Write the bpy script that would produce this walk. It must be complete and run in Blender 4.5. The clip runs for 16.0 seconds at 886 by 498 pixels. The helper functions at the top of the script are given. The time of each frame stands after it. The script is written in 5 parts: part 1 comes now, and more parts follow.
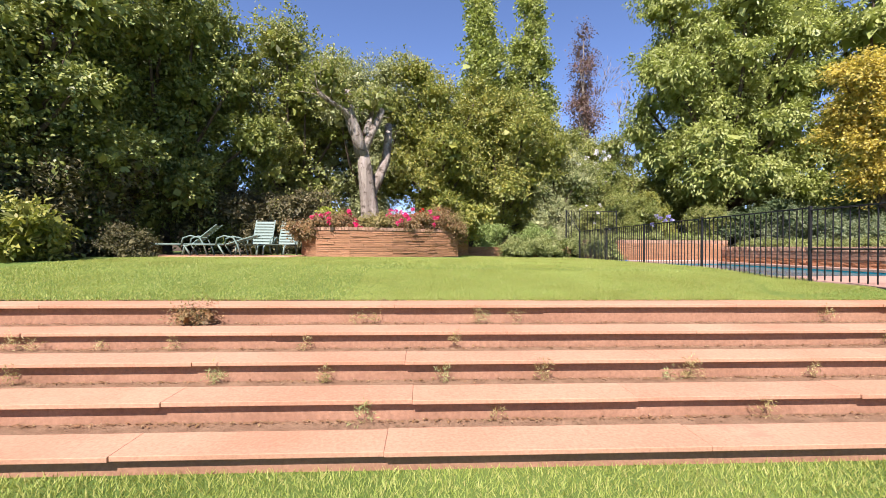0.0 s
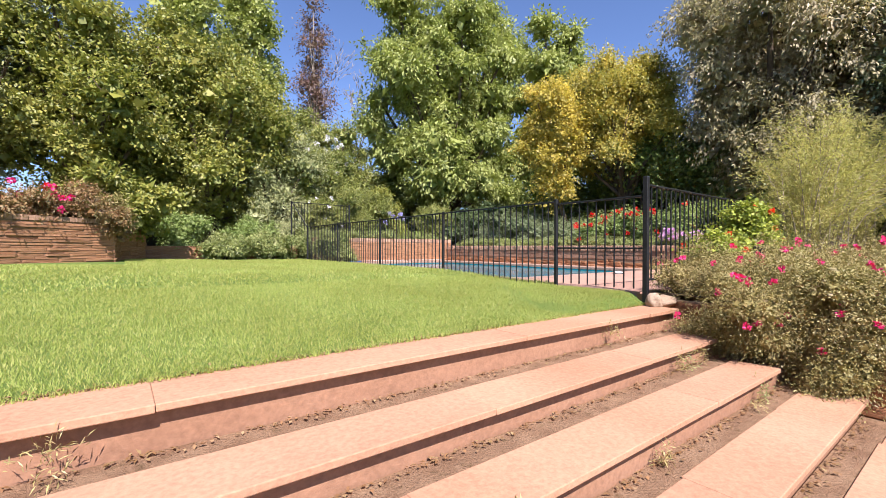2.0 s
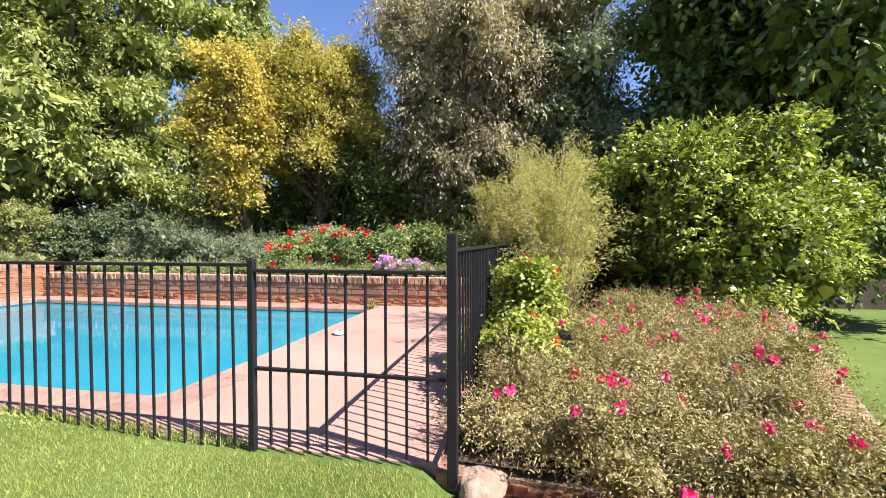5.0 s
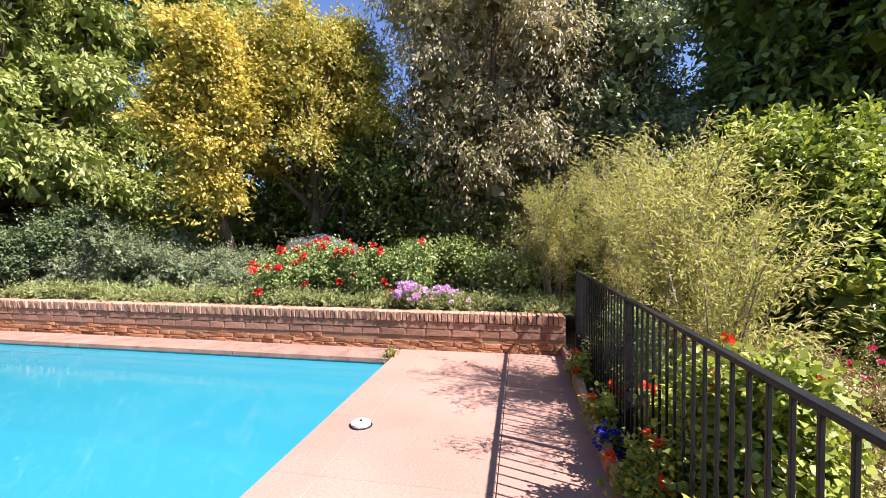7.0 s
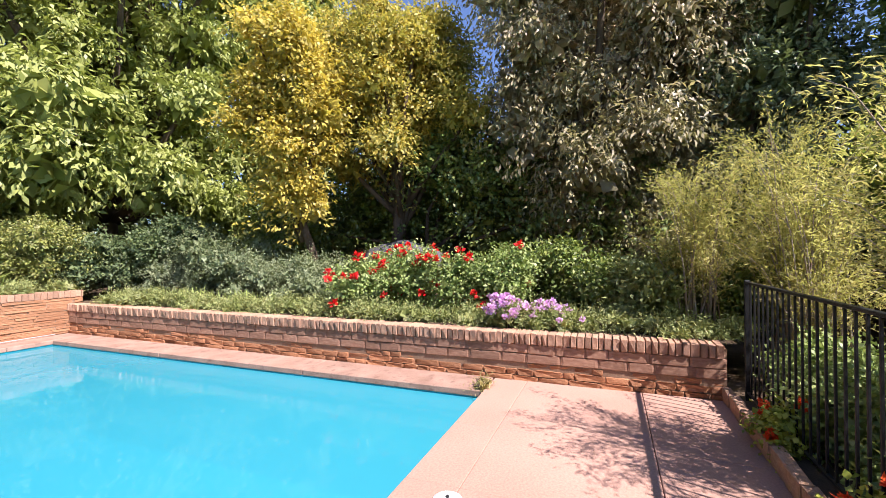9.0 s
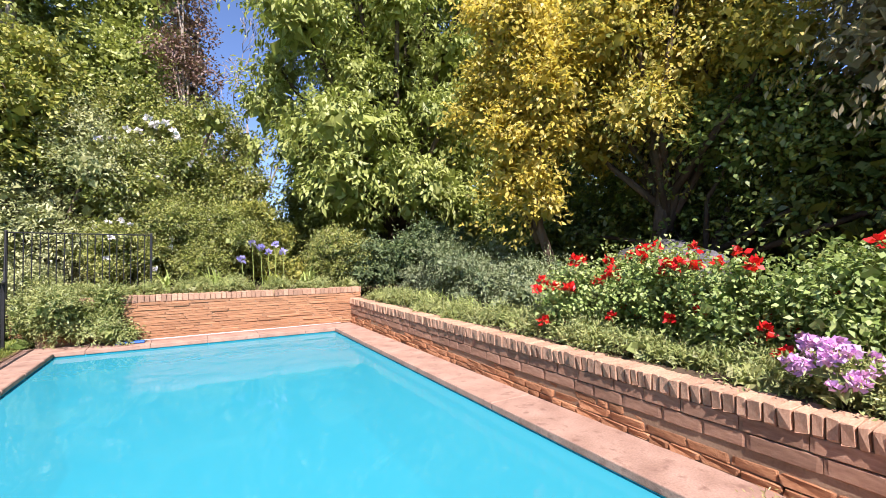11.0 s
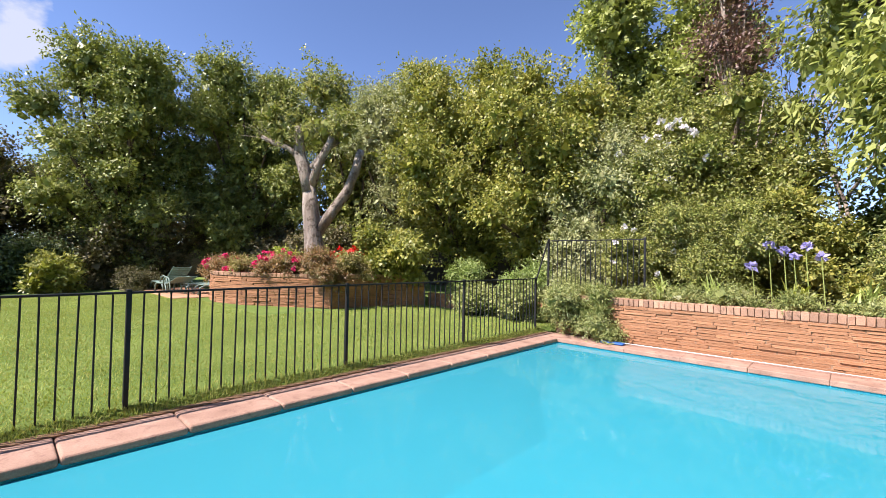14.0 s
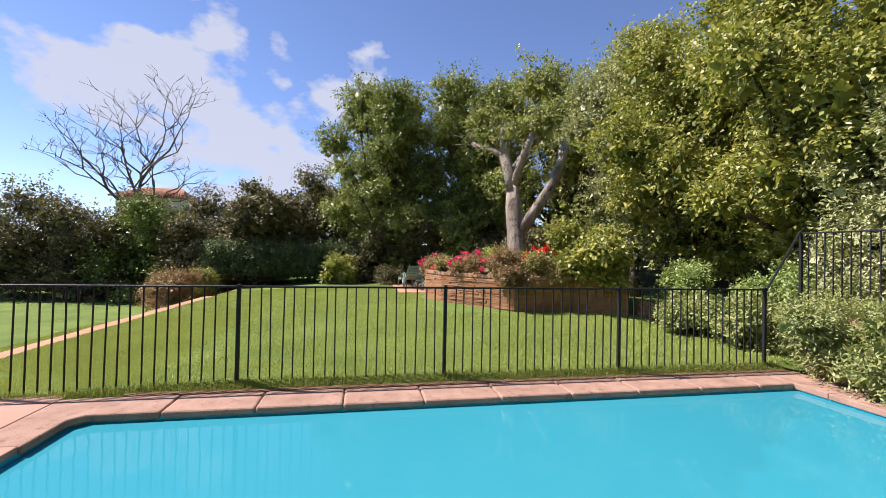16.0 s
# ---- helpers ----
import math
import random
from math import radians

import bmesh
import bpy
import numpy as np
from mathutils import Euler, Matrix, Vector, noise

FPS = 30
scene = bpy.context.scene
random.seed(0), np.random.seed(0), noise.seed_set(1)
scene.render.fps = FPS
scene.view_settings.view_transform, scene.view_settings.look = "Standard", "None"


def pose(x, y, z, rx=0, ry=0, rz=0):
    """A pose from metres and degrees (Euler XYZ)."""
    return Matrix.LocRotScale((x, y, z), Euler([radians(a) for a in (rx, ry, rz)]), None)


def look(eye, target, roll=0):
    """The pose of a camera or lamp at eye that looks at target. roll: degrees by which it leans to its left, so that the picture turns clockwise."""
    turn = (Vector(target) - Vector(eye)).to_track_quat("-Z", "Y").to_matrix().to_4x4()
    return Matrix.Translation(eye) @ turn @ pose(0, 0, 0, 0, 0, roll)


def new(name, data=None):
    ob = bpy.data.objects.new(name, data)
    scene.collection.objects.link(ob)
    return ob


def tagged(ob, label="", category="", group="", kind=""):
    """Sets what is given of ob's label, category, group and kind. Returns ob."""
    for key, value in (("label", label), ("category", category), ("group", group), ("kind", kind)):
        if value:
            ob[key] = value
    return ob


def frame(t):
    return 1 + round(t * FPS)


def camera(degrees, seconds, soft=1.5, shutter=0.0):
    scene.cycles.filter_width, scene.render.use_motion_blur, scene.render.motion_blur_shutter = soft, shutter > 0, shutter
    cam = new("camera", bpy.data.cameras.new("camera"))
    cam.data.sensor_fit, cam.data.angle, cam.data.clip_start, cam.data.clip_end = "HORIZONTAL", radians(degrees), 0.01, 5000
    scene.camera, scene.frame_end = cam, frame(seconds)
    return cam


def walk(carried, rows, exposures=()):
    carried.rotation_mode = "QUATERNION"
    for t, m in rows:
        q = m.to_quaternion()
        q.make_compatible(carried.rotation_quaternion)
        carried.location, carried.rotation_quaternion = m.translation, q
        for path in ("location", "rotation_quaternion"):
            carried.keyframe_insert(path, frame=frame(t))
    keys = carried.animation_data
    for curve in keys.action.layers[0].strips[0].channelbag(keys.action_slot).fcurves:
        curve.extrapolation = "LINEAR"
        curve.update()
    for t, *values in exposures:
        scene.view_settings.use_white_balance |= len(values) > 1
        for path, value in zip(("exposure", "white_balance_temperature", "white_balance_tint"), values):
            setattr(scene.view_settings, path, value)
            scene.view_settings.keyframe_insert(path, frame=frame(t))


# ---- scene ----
cam = camera(92.3, 16.0, soft=0.3)
PATH = [
    (0, (-6.038, -7.29, 0.506), (-5.941, -5.293, 0.498), 0.3),
    (0.5, (-5.684, -6.671, 0.468), (-5.352, -4.699, 0.461), 0.2),
    (1, (-5.398, -5.975, 0.449), (-4.792, -4.069, 0.439), 0.3),
    (1.5, (-5.092, -5.273, 0.449), (-4.164, -3.502, 0.442), 0.4),
    (2, (-4.803, -4.669, 0.513), (-3.591, -3.078, 0.506), 0.2),
    (2.5, (-4.557, -4.155, 0.62), (-3.104, -2.781, 0.606), 0.1),
    (3, (-4.187, -3.77, 0.745), (-2.546, -2.626, 0.736), 0.2),
    (3.5, (-3.732, -3.461, 0.862), (-1.96, -2.533, 0.85), -0.1),
    (4, (-3.277, -3.203, 1.025), (-1.407, -2.494, 1.012), -0.2),
    (4.2, (-3.099, -3.104, 1.05), (-1.198, -2.482, 1.042), -0.1),
    (6.3, (-1.057, -1.79, 1.661), (0.918, -1.478, 1.605), -0.2),
    (6.5, (-0.884, -1.673, 1.657), (1.091, -1.359, 1.613), -0.2),
    (7, (-0.442, -1.407, 1.686), (1.525, -1.051, 1.641), -0.1),
    (7.5, (-0.084, -1.183, 1.638), (1.859, -0.709, 1.612), -0.4),
    (8, (0.168, -1.015, 1.61), (2.09, -0.461, 1.6), -0.3),
    (8.2, (0.25, -0.992, 1.598), (2.167, -0.421, 1.593), -0.3),
    (10.3, (1.794, -0.914, 1.558), (3.283, 0.421, 1.579), -0.6),
    (10.5, (1.98, -0.901, 1.564), (3.356, 0.551, 1.585), -0.6),
    (11, (2.559, -0.738, 1.555), (3.585, 0.979, 1.59), -0.2),
    (11.5, (3.017, -0.569, 1.549), (3.647, 1.328, 1.592), 0.1),
    (12, (3.485, -0.367, 1.564), (3.682, 1.623, 1.608), 0.4),
    (12.5, (3.982, -0.142, 1.571), (3.729, 1.841, 1.62), 0.6),
    (13, (4.461, 0.048, 1.56), (3.789, 1.931, 1.611), 0.8),
    (13.5, (4.672, 0.373, 1.499), (3.621, 2.073, 1.557), 1.0),
    (14, (4.904, 0.77, 1.512), (3.52, 2.213, 1.564), 1.1),
    (14.5, (5.035, 1.241, 1.538), (3.396, 2.387, 1.58), 1.4),
    (15, (5.168, 1.836, 1.533), (3.357, 2.686, 1.574), 1.1),
    (15.5, (5.236, 2.409, 1.543), (3.325, 2.997, 1.578), 1.2),
    (16, (5.219, 2.984, 1.559), (3.255, 3.363, 1.587), 1.2),
]
walk(cam, [(t, look(eye, target, roll)) for t, eye, target, roll in PATH],
     [(0.0, 1.14, 6350, 16), (1.5, 1.15, 6250, 15), (3.0, 1.17, 6150, 13), (4.5, 1.32, 6150, 14), (7.8, 1.36, 6250, 18), (10.5, 1.28, 6300, 15), (14.0, 1.22, 6450, 15), (16.0, 1.0, 6500, 15)])

# ---- light ----
SUN = Vector((-0.20, -0.61, 0.765)).normalized()
world = bpy.data.worlds.new("sky")
scene.world = world
world.use_nodes = True
wn, wl = world.node_tree.nodes, world.node_tree.links
sky = wn.new("ShaderNodeTexSky")
sky.sky_type = "NISHITA"
sky.sun_disc = False
sky.sun_elevation = math.asin(SUN.z)
sky.sun_rotation = math.atan2(SUN.x, SUN.y)
sky.altitude, sky.air_density, sky.dust_density, sky.ozone_density = 600, 0.82, 0.03, 3.0
hue = wn.new("ShaderNodeMix")
hue.data_type, hue.blend_type = "RGBA", "MULTIPLY"
hue.inputs[0].default_value = 1.0
hue.inputs[7].default_value = (1.12, 1.09, 1.2, 1)
wl.new(sky.outputs[0], hue.inputs[6])
coord = wn.new("ShaderNodeTexCoord")
puff = wn.new("ShaderNodeTexNoise")
puff.inputs["Scale"].default_value, puff.inputs["Detail"].default_value, puff.inputs["Roughness"].default_value = 5.0, 8.0, 0.5
stretch = wn.new("ShaderNodeMapping")
stretch.inputs["Scale"].default_value = (1.0, 1.0, 1.7)
stretch.inputs["Location"].default_value = (0.35, 0.1, 0.2)
wl.new(coord.outputs["Generated"], stretch.inputs["Vector"])
wl.new(stretch.outputs[0], puff.inputs["Vector"])
bank = wn.new("ShaderNodeVectorMath")
bank.operation = "DISTANCE"
bank.inputs[1].default_value = (-0.91, -0.33, 0.26)
wl.new(coord.outputs["Generated"], bank.inputs[0])
reach = wn.new("ShaderNodeMapRange")
for i, v in ((1, 0.05), (2, 0.58), (3, 0.20), (4, -0.20)):
    reach.inputs[i].default_value = v
wl.new(bank.outputs["Value"], reach.inputs[0])
dense = wn.new("ShaderNodeMath")
wl.new(puff.outputs[0], dense.inputs[0])
wl.new(reach.outputs[0], dense.inputs[1])
edge = wn.new("ShaderNodeMapRange")
for i, v in ((1, 0.55), (2, 0.61), (3, 0.0), (4, 0.92)):
    edge.inputs[i].default_value = v
wl.new(dense.outputs[0], edge.inputs[0])
cloud = wn.new("ShaderNodeMix")
cloud.data_type = "RGBA"
cloud.inputs[7].default_value = (3.9, 4.2, 5.0, 1)
wl.new(edge.outputs[0], cloud.inputs[0])
wl.new(hue.outputs[2], cloud.inputs[6])
wl.new(cloud.outputs[2], wn["Background"].inputs["Color"])
wn["Background"].inputs["Strength"].default_value = 0.084
sun = new("sun", bpy.data.lights.new("sun", "SUN"))
sun.data.energy, sun.data.angle, sun.data.color = 5.0, radians(0.53), (1.0, 0.925, 0.88)
sun.matrix_world = look(SUN * 50, (0, 0, 0))


# ---- materials ----
def shader(name):
    m = bpy.data.materials.new(name)
    m.use_nodes = True
    return m, m.node_tree.nodes, m.node_tree.links, m.node_tree.nodes["Principled BSDF"]


def noise_tex(n, l, scale, detail=4.0, rough=0.55, squash=None):
    t = n.new("ShaderNodeTexNoise")
    t.inputs["Scale"].default_value, t.inputs["Detail"].default_value, t.inputs["Roughness"].default_value = scale, detail, rough
    c = n.new("ShaderNodeTexCoord")
    if squash:
        mp = n.new("ShaderNodeMapping")
        mp.inputs["Scale"].default_value = squash
        l.new(c.outputs["Object"], mp.inputs["Vector"])
        l.new(mp.outputs[0], t.inputs["Vector"])
    else:
        l.new(c.outputs["Object"], t.inputs["Vector"])
    return t.outputs[0]


def ramp(n, l, source, stops):
    r = n.new("ShaderNodeValToRGB")
    while len(r.color_ramp.elements) < len(stops):
        r.color_ramp.elements.new(0.5)
    for e, (p, c) in zip(r.color_ramp.elements, stops):
        e.position, e.color = p, (*c, 1)
    l.new(source, r.inputs[0])
    return r.outputs[0]


def blend(n, l, fac, a, b, kind="MIX"):
    m = n.new("ShaderNodeMix")
    m.data_type, m.blend_type = "RGBA", kind
    for sock, v in ((m.inputs[0], fac), (m.inputs[6], a), (m.inputs[7], b)):
        if isinstance(v, (int, float)):
            sock.default_value = v
        elif isinstance(v, tuple):
            sock.default_value = (*v, 1)
        else:
            l.new(v, sock)
    return m.outputs[2]


def surface(name, dark, light, coarse, fine, rough=0.85, bump=0.3, stain=None, stain_at=0.6, squash=None, each=0.0, depth=0.01, metal=0.0):
    """Coarse and fine mottling, optional stains, variation from piece to piece, fine relief."""
    m, n, l, p = shader(name)
    big = noise_tex(n, l, coarse, 3.0, 0.5, squash)
    small = noise_tex(n, l, fine, 6.0, 0.65, squash)
    base = ramp(n, l, big, [(0.3, dark), (0.7, light)])
    grain = ramp(n, l, small, [(0.25, (0.62, 0.62, 0.62)), (0.75, (1.12, 1.12, 1.12))])
    col = blend(n, l, 0.8, base, grain, "MULTIPLY")
    if stain:
        spots = ramp(n, l, noise_tex(n, l, coarse * 2.3, 5.0, 0.6), [(stain_at, (0, 0, 0)), (min(stain_at + 0.15, 1.0), (1, 1, 1))])
        col = blend(n, l, spots, col, stain)
    if each:
        info = n.new("ShaderNodeObjectInfo")
        tone = ramp(n, l, info.outputs["Random"], [(0.0, (1 - each, 1 - each, 1 - each)), (1.0, (1 + each * 0.6, 1 + each * 0.55, 1 + each * 0.5))])
        col = blend(n, l, 1.0, col, tone, "MULTIPLY")
    l.new(col, p.inputs["Base Color"])
    p.inputs["Roughness"].default_value, p.inputs["Metallic"].default_value = rough, metal
    p.inputs["Specular IOR Level"].default_value = 0.26 if rough < 0.6 else 0.15
    b = n.new("ShaderNodeBump")
    b.inputs["Strength"].default_value, b.inputs["Distance"].default_value = bump, depth
    l.new(small, b.inputs["Height"])
    l.new(b.outputs[0], p.inputs["Normal"])
    return m


def leafy(name, tones, patch=0.5, clear=0.3, rough=0.47, shift=(0.75, 0.8, 0.6)):
    """Leaves: a tone for each leaf, patches over the whole crown, light through the blade."""
    m, n, l, p = shader(name)
    geo = n.new("ShaderNodeNewGeometry")
    k = len(tones) - 1
    col = ramp(n, l, geo.outputs["Random Per Island"], [(i / k, (c[0] * 1.06, c[1], c[2] * 1.25)) for i, c in enumerate(tones)])
    drift = ramp(n, l, noise_tex(n, l, patch, 3.0), [(0.35, shift), (0.65, (1.1, 1.1, 1.05))])
    col = blend(n, l, 1.0, col, drift, "MULTIPLY")
    l.new(col, p.inputs["Base Color"])
    p.inputs["Roughness"].default_value = rough
    p.inputs["Specular IOR Level"].default_value = 0.35
    thin = n.new("ShaderNodeBsdfTranslucent")
    l.new(blend(n, l, 1.0, col, (1.05, 1.12, 0.75), "MULTIPLY"), thin.inputs["Color"])
    mix = n.new("ShaderNodeMixShader")
    mix.inputs[0].default_value = clear
    l.new(p.outputs[0], mix.inputs[1])
    l.new(thin.outputs[0], mix.inputs[2])
    l.new(mix.outputs[0], n["Material Output"].inputs["Surface"])
    return m


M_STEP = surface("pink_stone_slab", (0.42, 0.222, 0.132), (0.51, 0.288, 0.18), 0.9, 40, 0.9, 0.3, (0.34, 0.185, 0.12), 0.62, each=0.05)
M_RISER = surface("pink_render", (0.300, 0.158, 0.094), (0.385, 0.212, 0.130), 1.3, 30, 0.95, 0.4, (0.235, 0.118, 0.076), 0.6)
M_DECK = surface("pink_concrete_deck", (0.41, 0.238, 0.178), (0.49, 0.295, 0.225), 0.7, 55, 0.9, 0.3, (0.38, 0.21, 0.155), 0.63, each=0.03)
M_COPING = surface("coping_stone", (0.31, 0.188, 0.138), (0.44, 0.282, 0.212), 3.2, 60, 0.85, 0.6, (0.21, 0.12, 0.09), 0.55, each=0.07)
M_CAP = surface("cap_brick", (0.42, 0.235, 0.15), (0.55, 0.345, 0.235), 5, 60, 0.92, 0.5, (0.54, 0.41, 0.32), 0.60, each=0.24)
M_BRICK = surface("rough_brick", (0.30, 0.13, 0.065), (0.50, 0.25, 0.13), 4, 45, 0.92, 0.7, (0.48, 0.36, 0.26), 0.62, each=0.34)
M_TANBRICK = surface("tan_thin_brick", (0.33, 0.155, 0.078), (0.49, 0.265, 0.145), 4, 45, 0.92, 0.6, (0.55, 0.42, 0.31), 0.60, each=0.22)
M_DARKBRICK = surface("dark_brick_course", (0.27, 0.148, 0.098), (0.41, 0.245, 0.165), 4, 50, 0.92, 0.5, (0.494, 0.353, 0.259), 0.66, each=0.25)
M_MORTAR = surface("old_mortar", (0.252, 0.160, 0.101), (0.336, 0.227, 0.151), 3, 60, 0.95, 0.5)
M_SOIL = surface("garden_soil", (0.075, 0.05, 0.032), (0.16, 0.11, 0.07), 2.5, 50, 0.95, 0.8, (0.05, 0.06, 0.02), 0.6)
M_DIRT = surface("dry_dirt", (0.227, 0.130, 0.076), (0.336, 0.210, 0.126), 6, 70, 0.95, 0.9, (0.134, 0.084, 0.042), 0.58, depth=0.02)
M_TURF = surface("turf", (0.105, 0.165, 0.032), (0.180, 0.245, 0.056), 0.8, 90, 0.9, 0.9, (0.26, 0.25, 0.08), 0.64, depth=0.02)
M_IRON = surface("black_painted_iron", (0.012, 0.012, 0.013), (0.022, 0.022, 0.024), 6, 120, 0.5, 0.25, (0.05, 0.03, 0.02), 0.72)
M_POOL = surface("turquoise_pool_paint", (0.018, 0.370, 0.504), (0.027, 0.420, 0.546), 0.5, 14, 0.7, 0.05)
M_BARK = surface("pale_bark", (0.27, 0.215, 0.165), (0.60, 0.51, 0.42), 2.6, 26, 0.9, 1.2, (0.12, 0.09, 0.065), 0.52, squash=(2.080, 2.080, 0.208), depth=0.06)
M_CUT = surface("sawn_wood", (0.42, 0.30, 0.18), (0.55, 0.42, 0.28), 6, 40, 0.9, 0.4)
M_TRUNK = surface("brown_bark", (0.09, 0.065, 0.045), (0.17, 0.125, 0.09), 3, 30, 0.95, 0.9, squash=(1, 1, 0.25), depth=0.03)
M_TWIG = surface("dark_bark", (0.10, 0.08, 0.06), (0.19, 0.15, 0.115), 3, 30, 0.95, 0.8, squash=(1, 1, 0.3), depth=0.02)
M_GREYBARK = surface("grey_bark", (0.27, 0.215, 0.165), (0.42, 0.35, 0.28), 3, 30, 0.95, 0.8, squash=(1, 1, 0.3), depth=0.02)
M_LOUNGER = surface("sage_green_plastic", (0.165, 0.235, 0.195), (0.205, 0.275, 0.23), 2, 40, 0.45, 0.05)
M_WHITE = surface("white_plastic", (0.638, 0.638, 0.622), (0.689, 0.689, 0.672), 3, 40, 0.4, 0.05)
M_BLUE = surface("blue_plastic", (0.03, 0.12, 0.42), (0.045, 0.16, 0.5), 3, 40, 0.45, 0.05)
# Boulder grey is darkened: the tree's shade is put into its colour.
M_BOULDER = surface("shaded_grey_boulder", (0.09, 0.085, 0.092), (0.16, 0.15, 0.16), 1.6, 22, 0.9, 0.8, (0.10, 0.10, 0.08), 0.6, depth=0.03)
M_STONE = surface("pale_field_stone", (0.34, 0.235, 0.16), (0.47, 0.35, 0.25), 3, 30, 0.92, 0.8, (0.196, 0.129, 0.083), 0.6, depth=0.02)
M_TILE = surface("clay_roof_tile", (0.34, 0.15, 0.085), (0.46, 0.23, 0.14), 2, 30, 0.9, 0.5, each=0.2)
M_HOUSE = surface("cream_house_render", (0.55, 0.49, 0.40), (0.62, 0.56, 0.46), 1, 30, 0.9, 0.2)
M_OLDWALL = surface("dark_boundary_wall", (0.10, 0.075, 0.06), (0.16, 0.12, 0.09), 1, 20, 0.95, 0.5)
M_LITTER = leafy("fallen_leaves", [(0.30, 0.17, 0.07), (0.22, 0.12, 0.05), (0.36, 0.26, 0.12)], 2.0, 0.1)

L_DARK = leafy("dark_green_leaves", [(0.088, 0.141, 0.035), (0.175, 0.245, 0.048), (0.264, 0.310, 0.064), (0.146, 0.181, 0.071)], 0.5, 0.22)
L_OLIVE = leafy("olive_green_leaves", [(0.165, 0.208, 0.051), (0.285, 0.326, 0.074), (0.371, 0.370, 0.097), (0.198, 0.219, 0.097)], 0.5, 0.25)
L_YELLOWGREEN = leafy("yellow_green_leaves", [(0.180, 0.219, 0.051), (0.304, 0.332, 0.066), (0.396, 0.367, 0.077), (0.215, 0.245, 0.077)], 0.5, 0.28)
L_WALNUT = leafy("fresh_green_compound_leaves", [(0.206, 0.238, 0.052), (0.332, 0.374, 0.094), (0.435, 0.477, 0.150), (0.253, 0.297, 0.065)], 0.6, 0.32)
L_GOLD = leafy("golden_leaves", [(0.421, 0.366, 0.077), (0.590, 0.484, 0.077), (0.702, 0.577, 0.114), (0.365, 0.343, 0.114)], 0.8, 0.4, shift=(0.85, 0.85, 0.7))
L_BRONZE = leafy("bronze_green_leaves", [(0.380, 0.350, 0.085), (0.480, 0.440, 0.095), (0.620, 0.480, 0.095), (0.210, 0.250, 0.070)], 0.6, 0.4)
L_GREY = leafy("grey_green_leaves", [(0.220, 0.253, 0.111), (0.360, 0.393, 0.168), (0.461, 0.481, 0.207), (0.253, 0.266, 0.111)], 0.6, 0.2)
L_BROWNGREY = leafy("brownish_drooping_leaves", [(0.257, 0.224, 0.126), (0.424, 0.373, 0.195), (0.575, 0.491, 0.268), (0.302, 0.282, 0.155)], 0.6, 0.32)
L_BLUE = leafy("bluish_green_leaves", [(0.135, 0.184, 0.082), (0.233, 0.285, 0.129), (0.308, 0.349, 0.171), (0.164, 0.201, 0.096)], 0.8, 0.2)
L_LIME = leafy("bright_green_leaves", [(0.188, 0.25, 0.039), (0.326, 0.395, 0.058), (0.463, 0.499, 0.078), (0.172, 0.197, 0.039)], 0.9, 0.3)
L_DEEP = leafy("deep_olive_leaves", [(0.157, 0.184, 0.048), (0.258, 0.290, 0.066), (0.349, 0.376, 0.094), (0.146, 0.216, 0.066)], 0.5, 0.2)
L_BROWN = leafy("brownish_olive_leaves", [(0.085, 0.081, 0.038), (0.145, 0.128, 0.055), (0.212, 0.183, 0.076), (0.093, 0.106, 0.047)], 0.5, 0.2, 0.6)
L_IVY = leafy("dark_ivy_leaves", [(0.068, 0.105, 0.042), (0.120, 0.173, 0.063), (0.195, 0.247, 0.090), (0.090, 0.120, 0.060)], 0.5, 0.2, 0.55)
L_GLOBE = leafy("clipped_bush_leaves", [(0.102, 0.140, 0.028), (0.205, 0.258, 0.043), (0.60, 0.67, 0.10), (0.129, 0.163, 0.036)], 1.2, 0.28, 0.35)
L_WILLOW = leafy("pale_feathery_leaves", [(0.336, 0.330, 0.103), (0.482, 0.465, 0.157), (0.605, 0.549, 0.207), (0.358, 0.293, 0.101)], 0.8, 0.58)
L_ROSE = leafy("rose_leaves", [(0.156, 0.232, 0.054), (0.272, 0.358, 0.091), (0.390, 0.466, 0.164), (0.194, 0.268, 0.073)], 1.2, 0.25)
L_SHRUB = leafy("dusty_shrub_leaves", [(0.240, 0.216, 0.073), (0.351, 0.310, 0.108), (0.446, 0.387, 0.139), (0.224, 0.163, 0.064)], 1.5, 0.2)
L_RUST = leafy("rusty_shrub_leaves", [(0.286, 0.157, 0.064), (0.372, 0.229, 0.094), (0.272, 0.237, 0.100), (0.200, 0.108, 0.057)], 1.5, 0.2)
L_COVER = leafy("ground_cover_leaves", [(0.185, 0.234, 0.076), (0.295, 0.347, 0.113), (0.404, 0.435, 0.149), (0.238, 0.252, 0.09)], 1.5, 0.25)
L_PURPLE = leafy("purple_brown_leaves", [(0.150, 0.085, 0.066), (0.220, 0.130, 0.095), (0.190, 0.140, 0.080)], 0.8, 0.25)
L_GRASS = leafy("lawn_blades", [(0.202, 0.275, 0.046), (0.281, 0.365, 0.063), (0.365, 0.425, 0.095), (0.454, 0.441, 0.137)], 0.7, 0.3, 0.6, shift=(0.93, 0.89, 0.74))
L_STRAP = leafy("strap_leaves", [(0.250, 0.343, 0.078), (0.374, 0.468, 0.125), (0.468, 0.530, 0.156)], 1.5, 0.3)
F_RED = leafy("red_petals", [(0.62, 0.015, 0.012), (0.75, 0.03, 0.015), (0.55, 0.01, 0.015)], 3, 0.2, shift=(0.9, 0.9, 0.9))
F_ORANGE = leafy("orange_red_petals", [(0.80, 0.10, 0.02), (0.75, 0.06, 0.015), (0.85, 0.14, 0.03)], 3, 0.2, shift=(0.9, 0.9, 0.9))
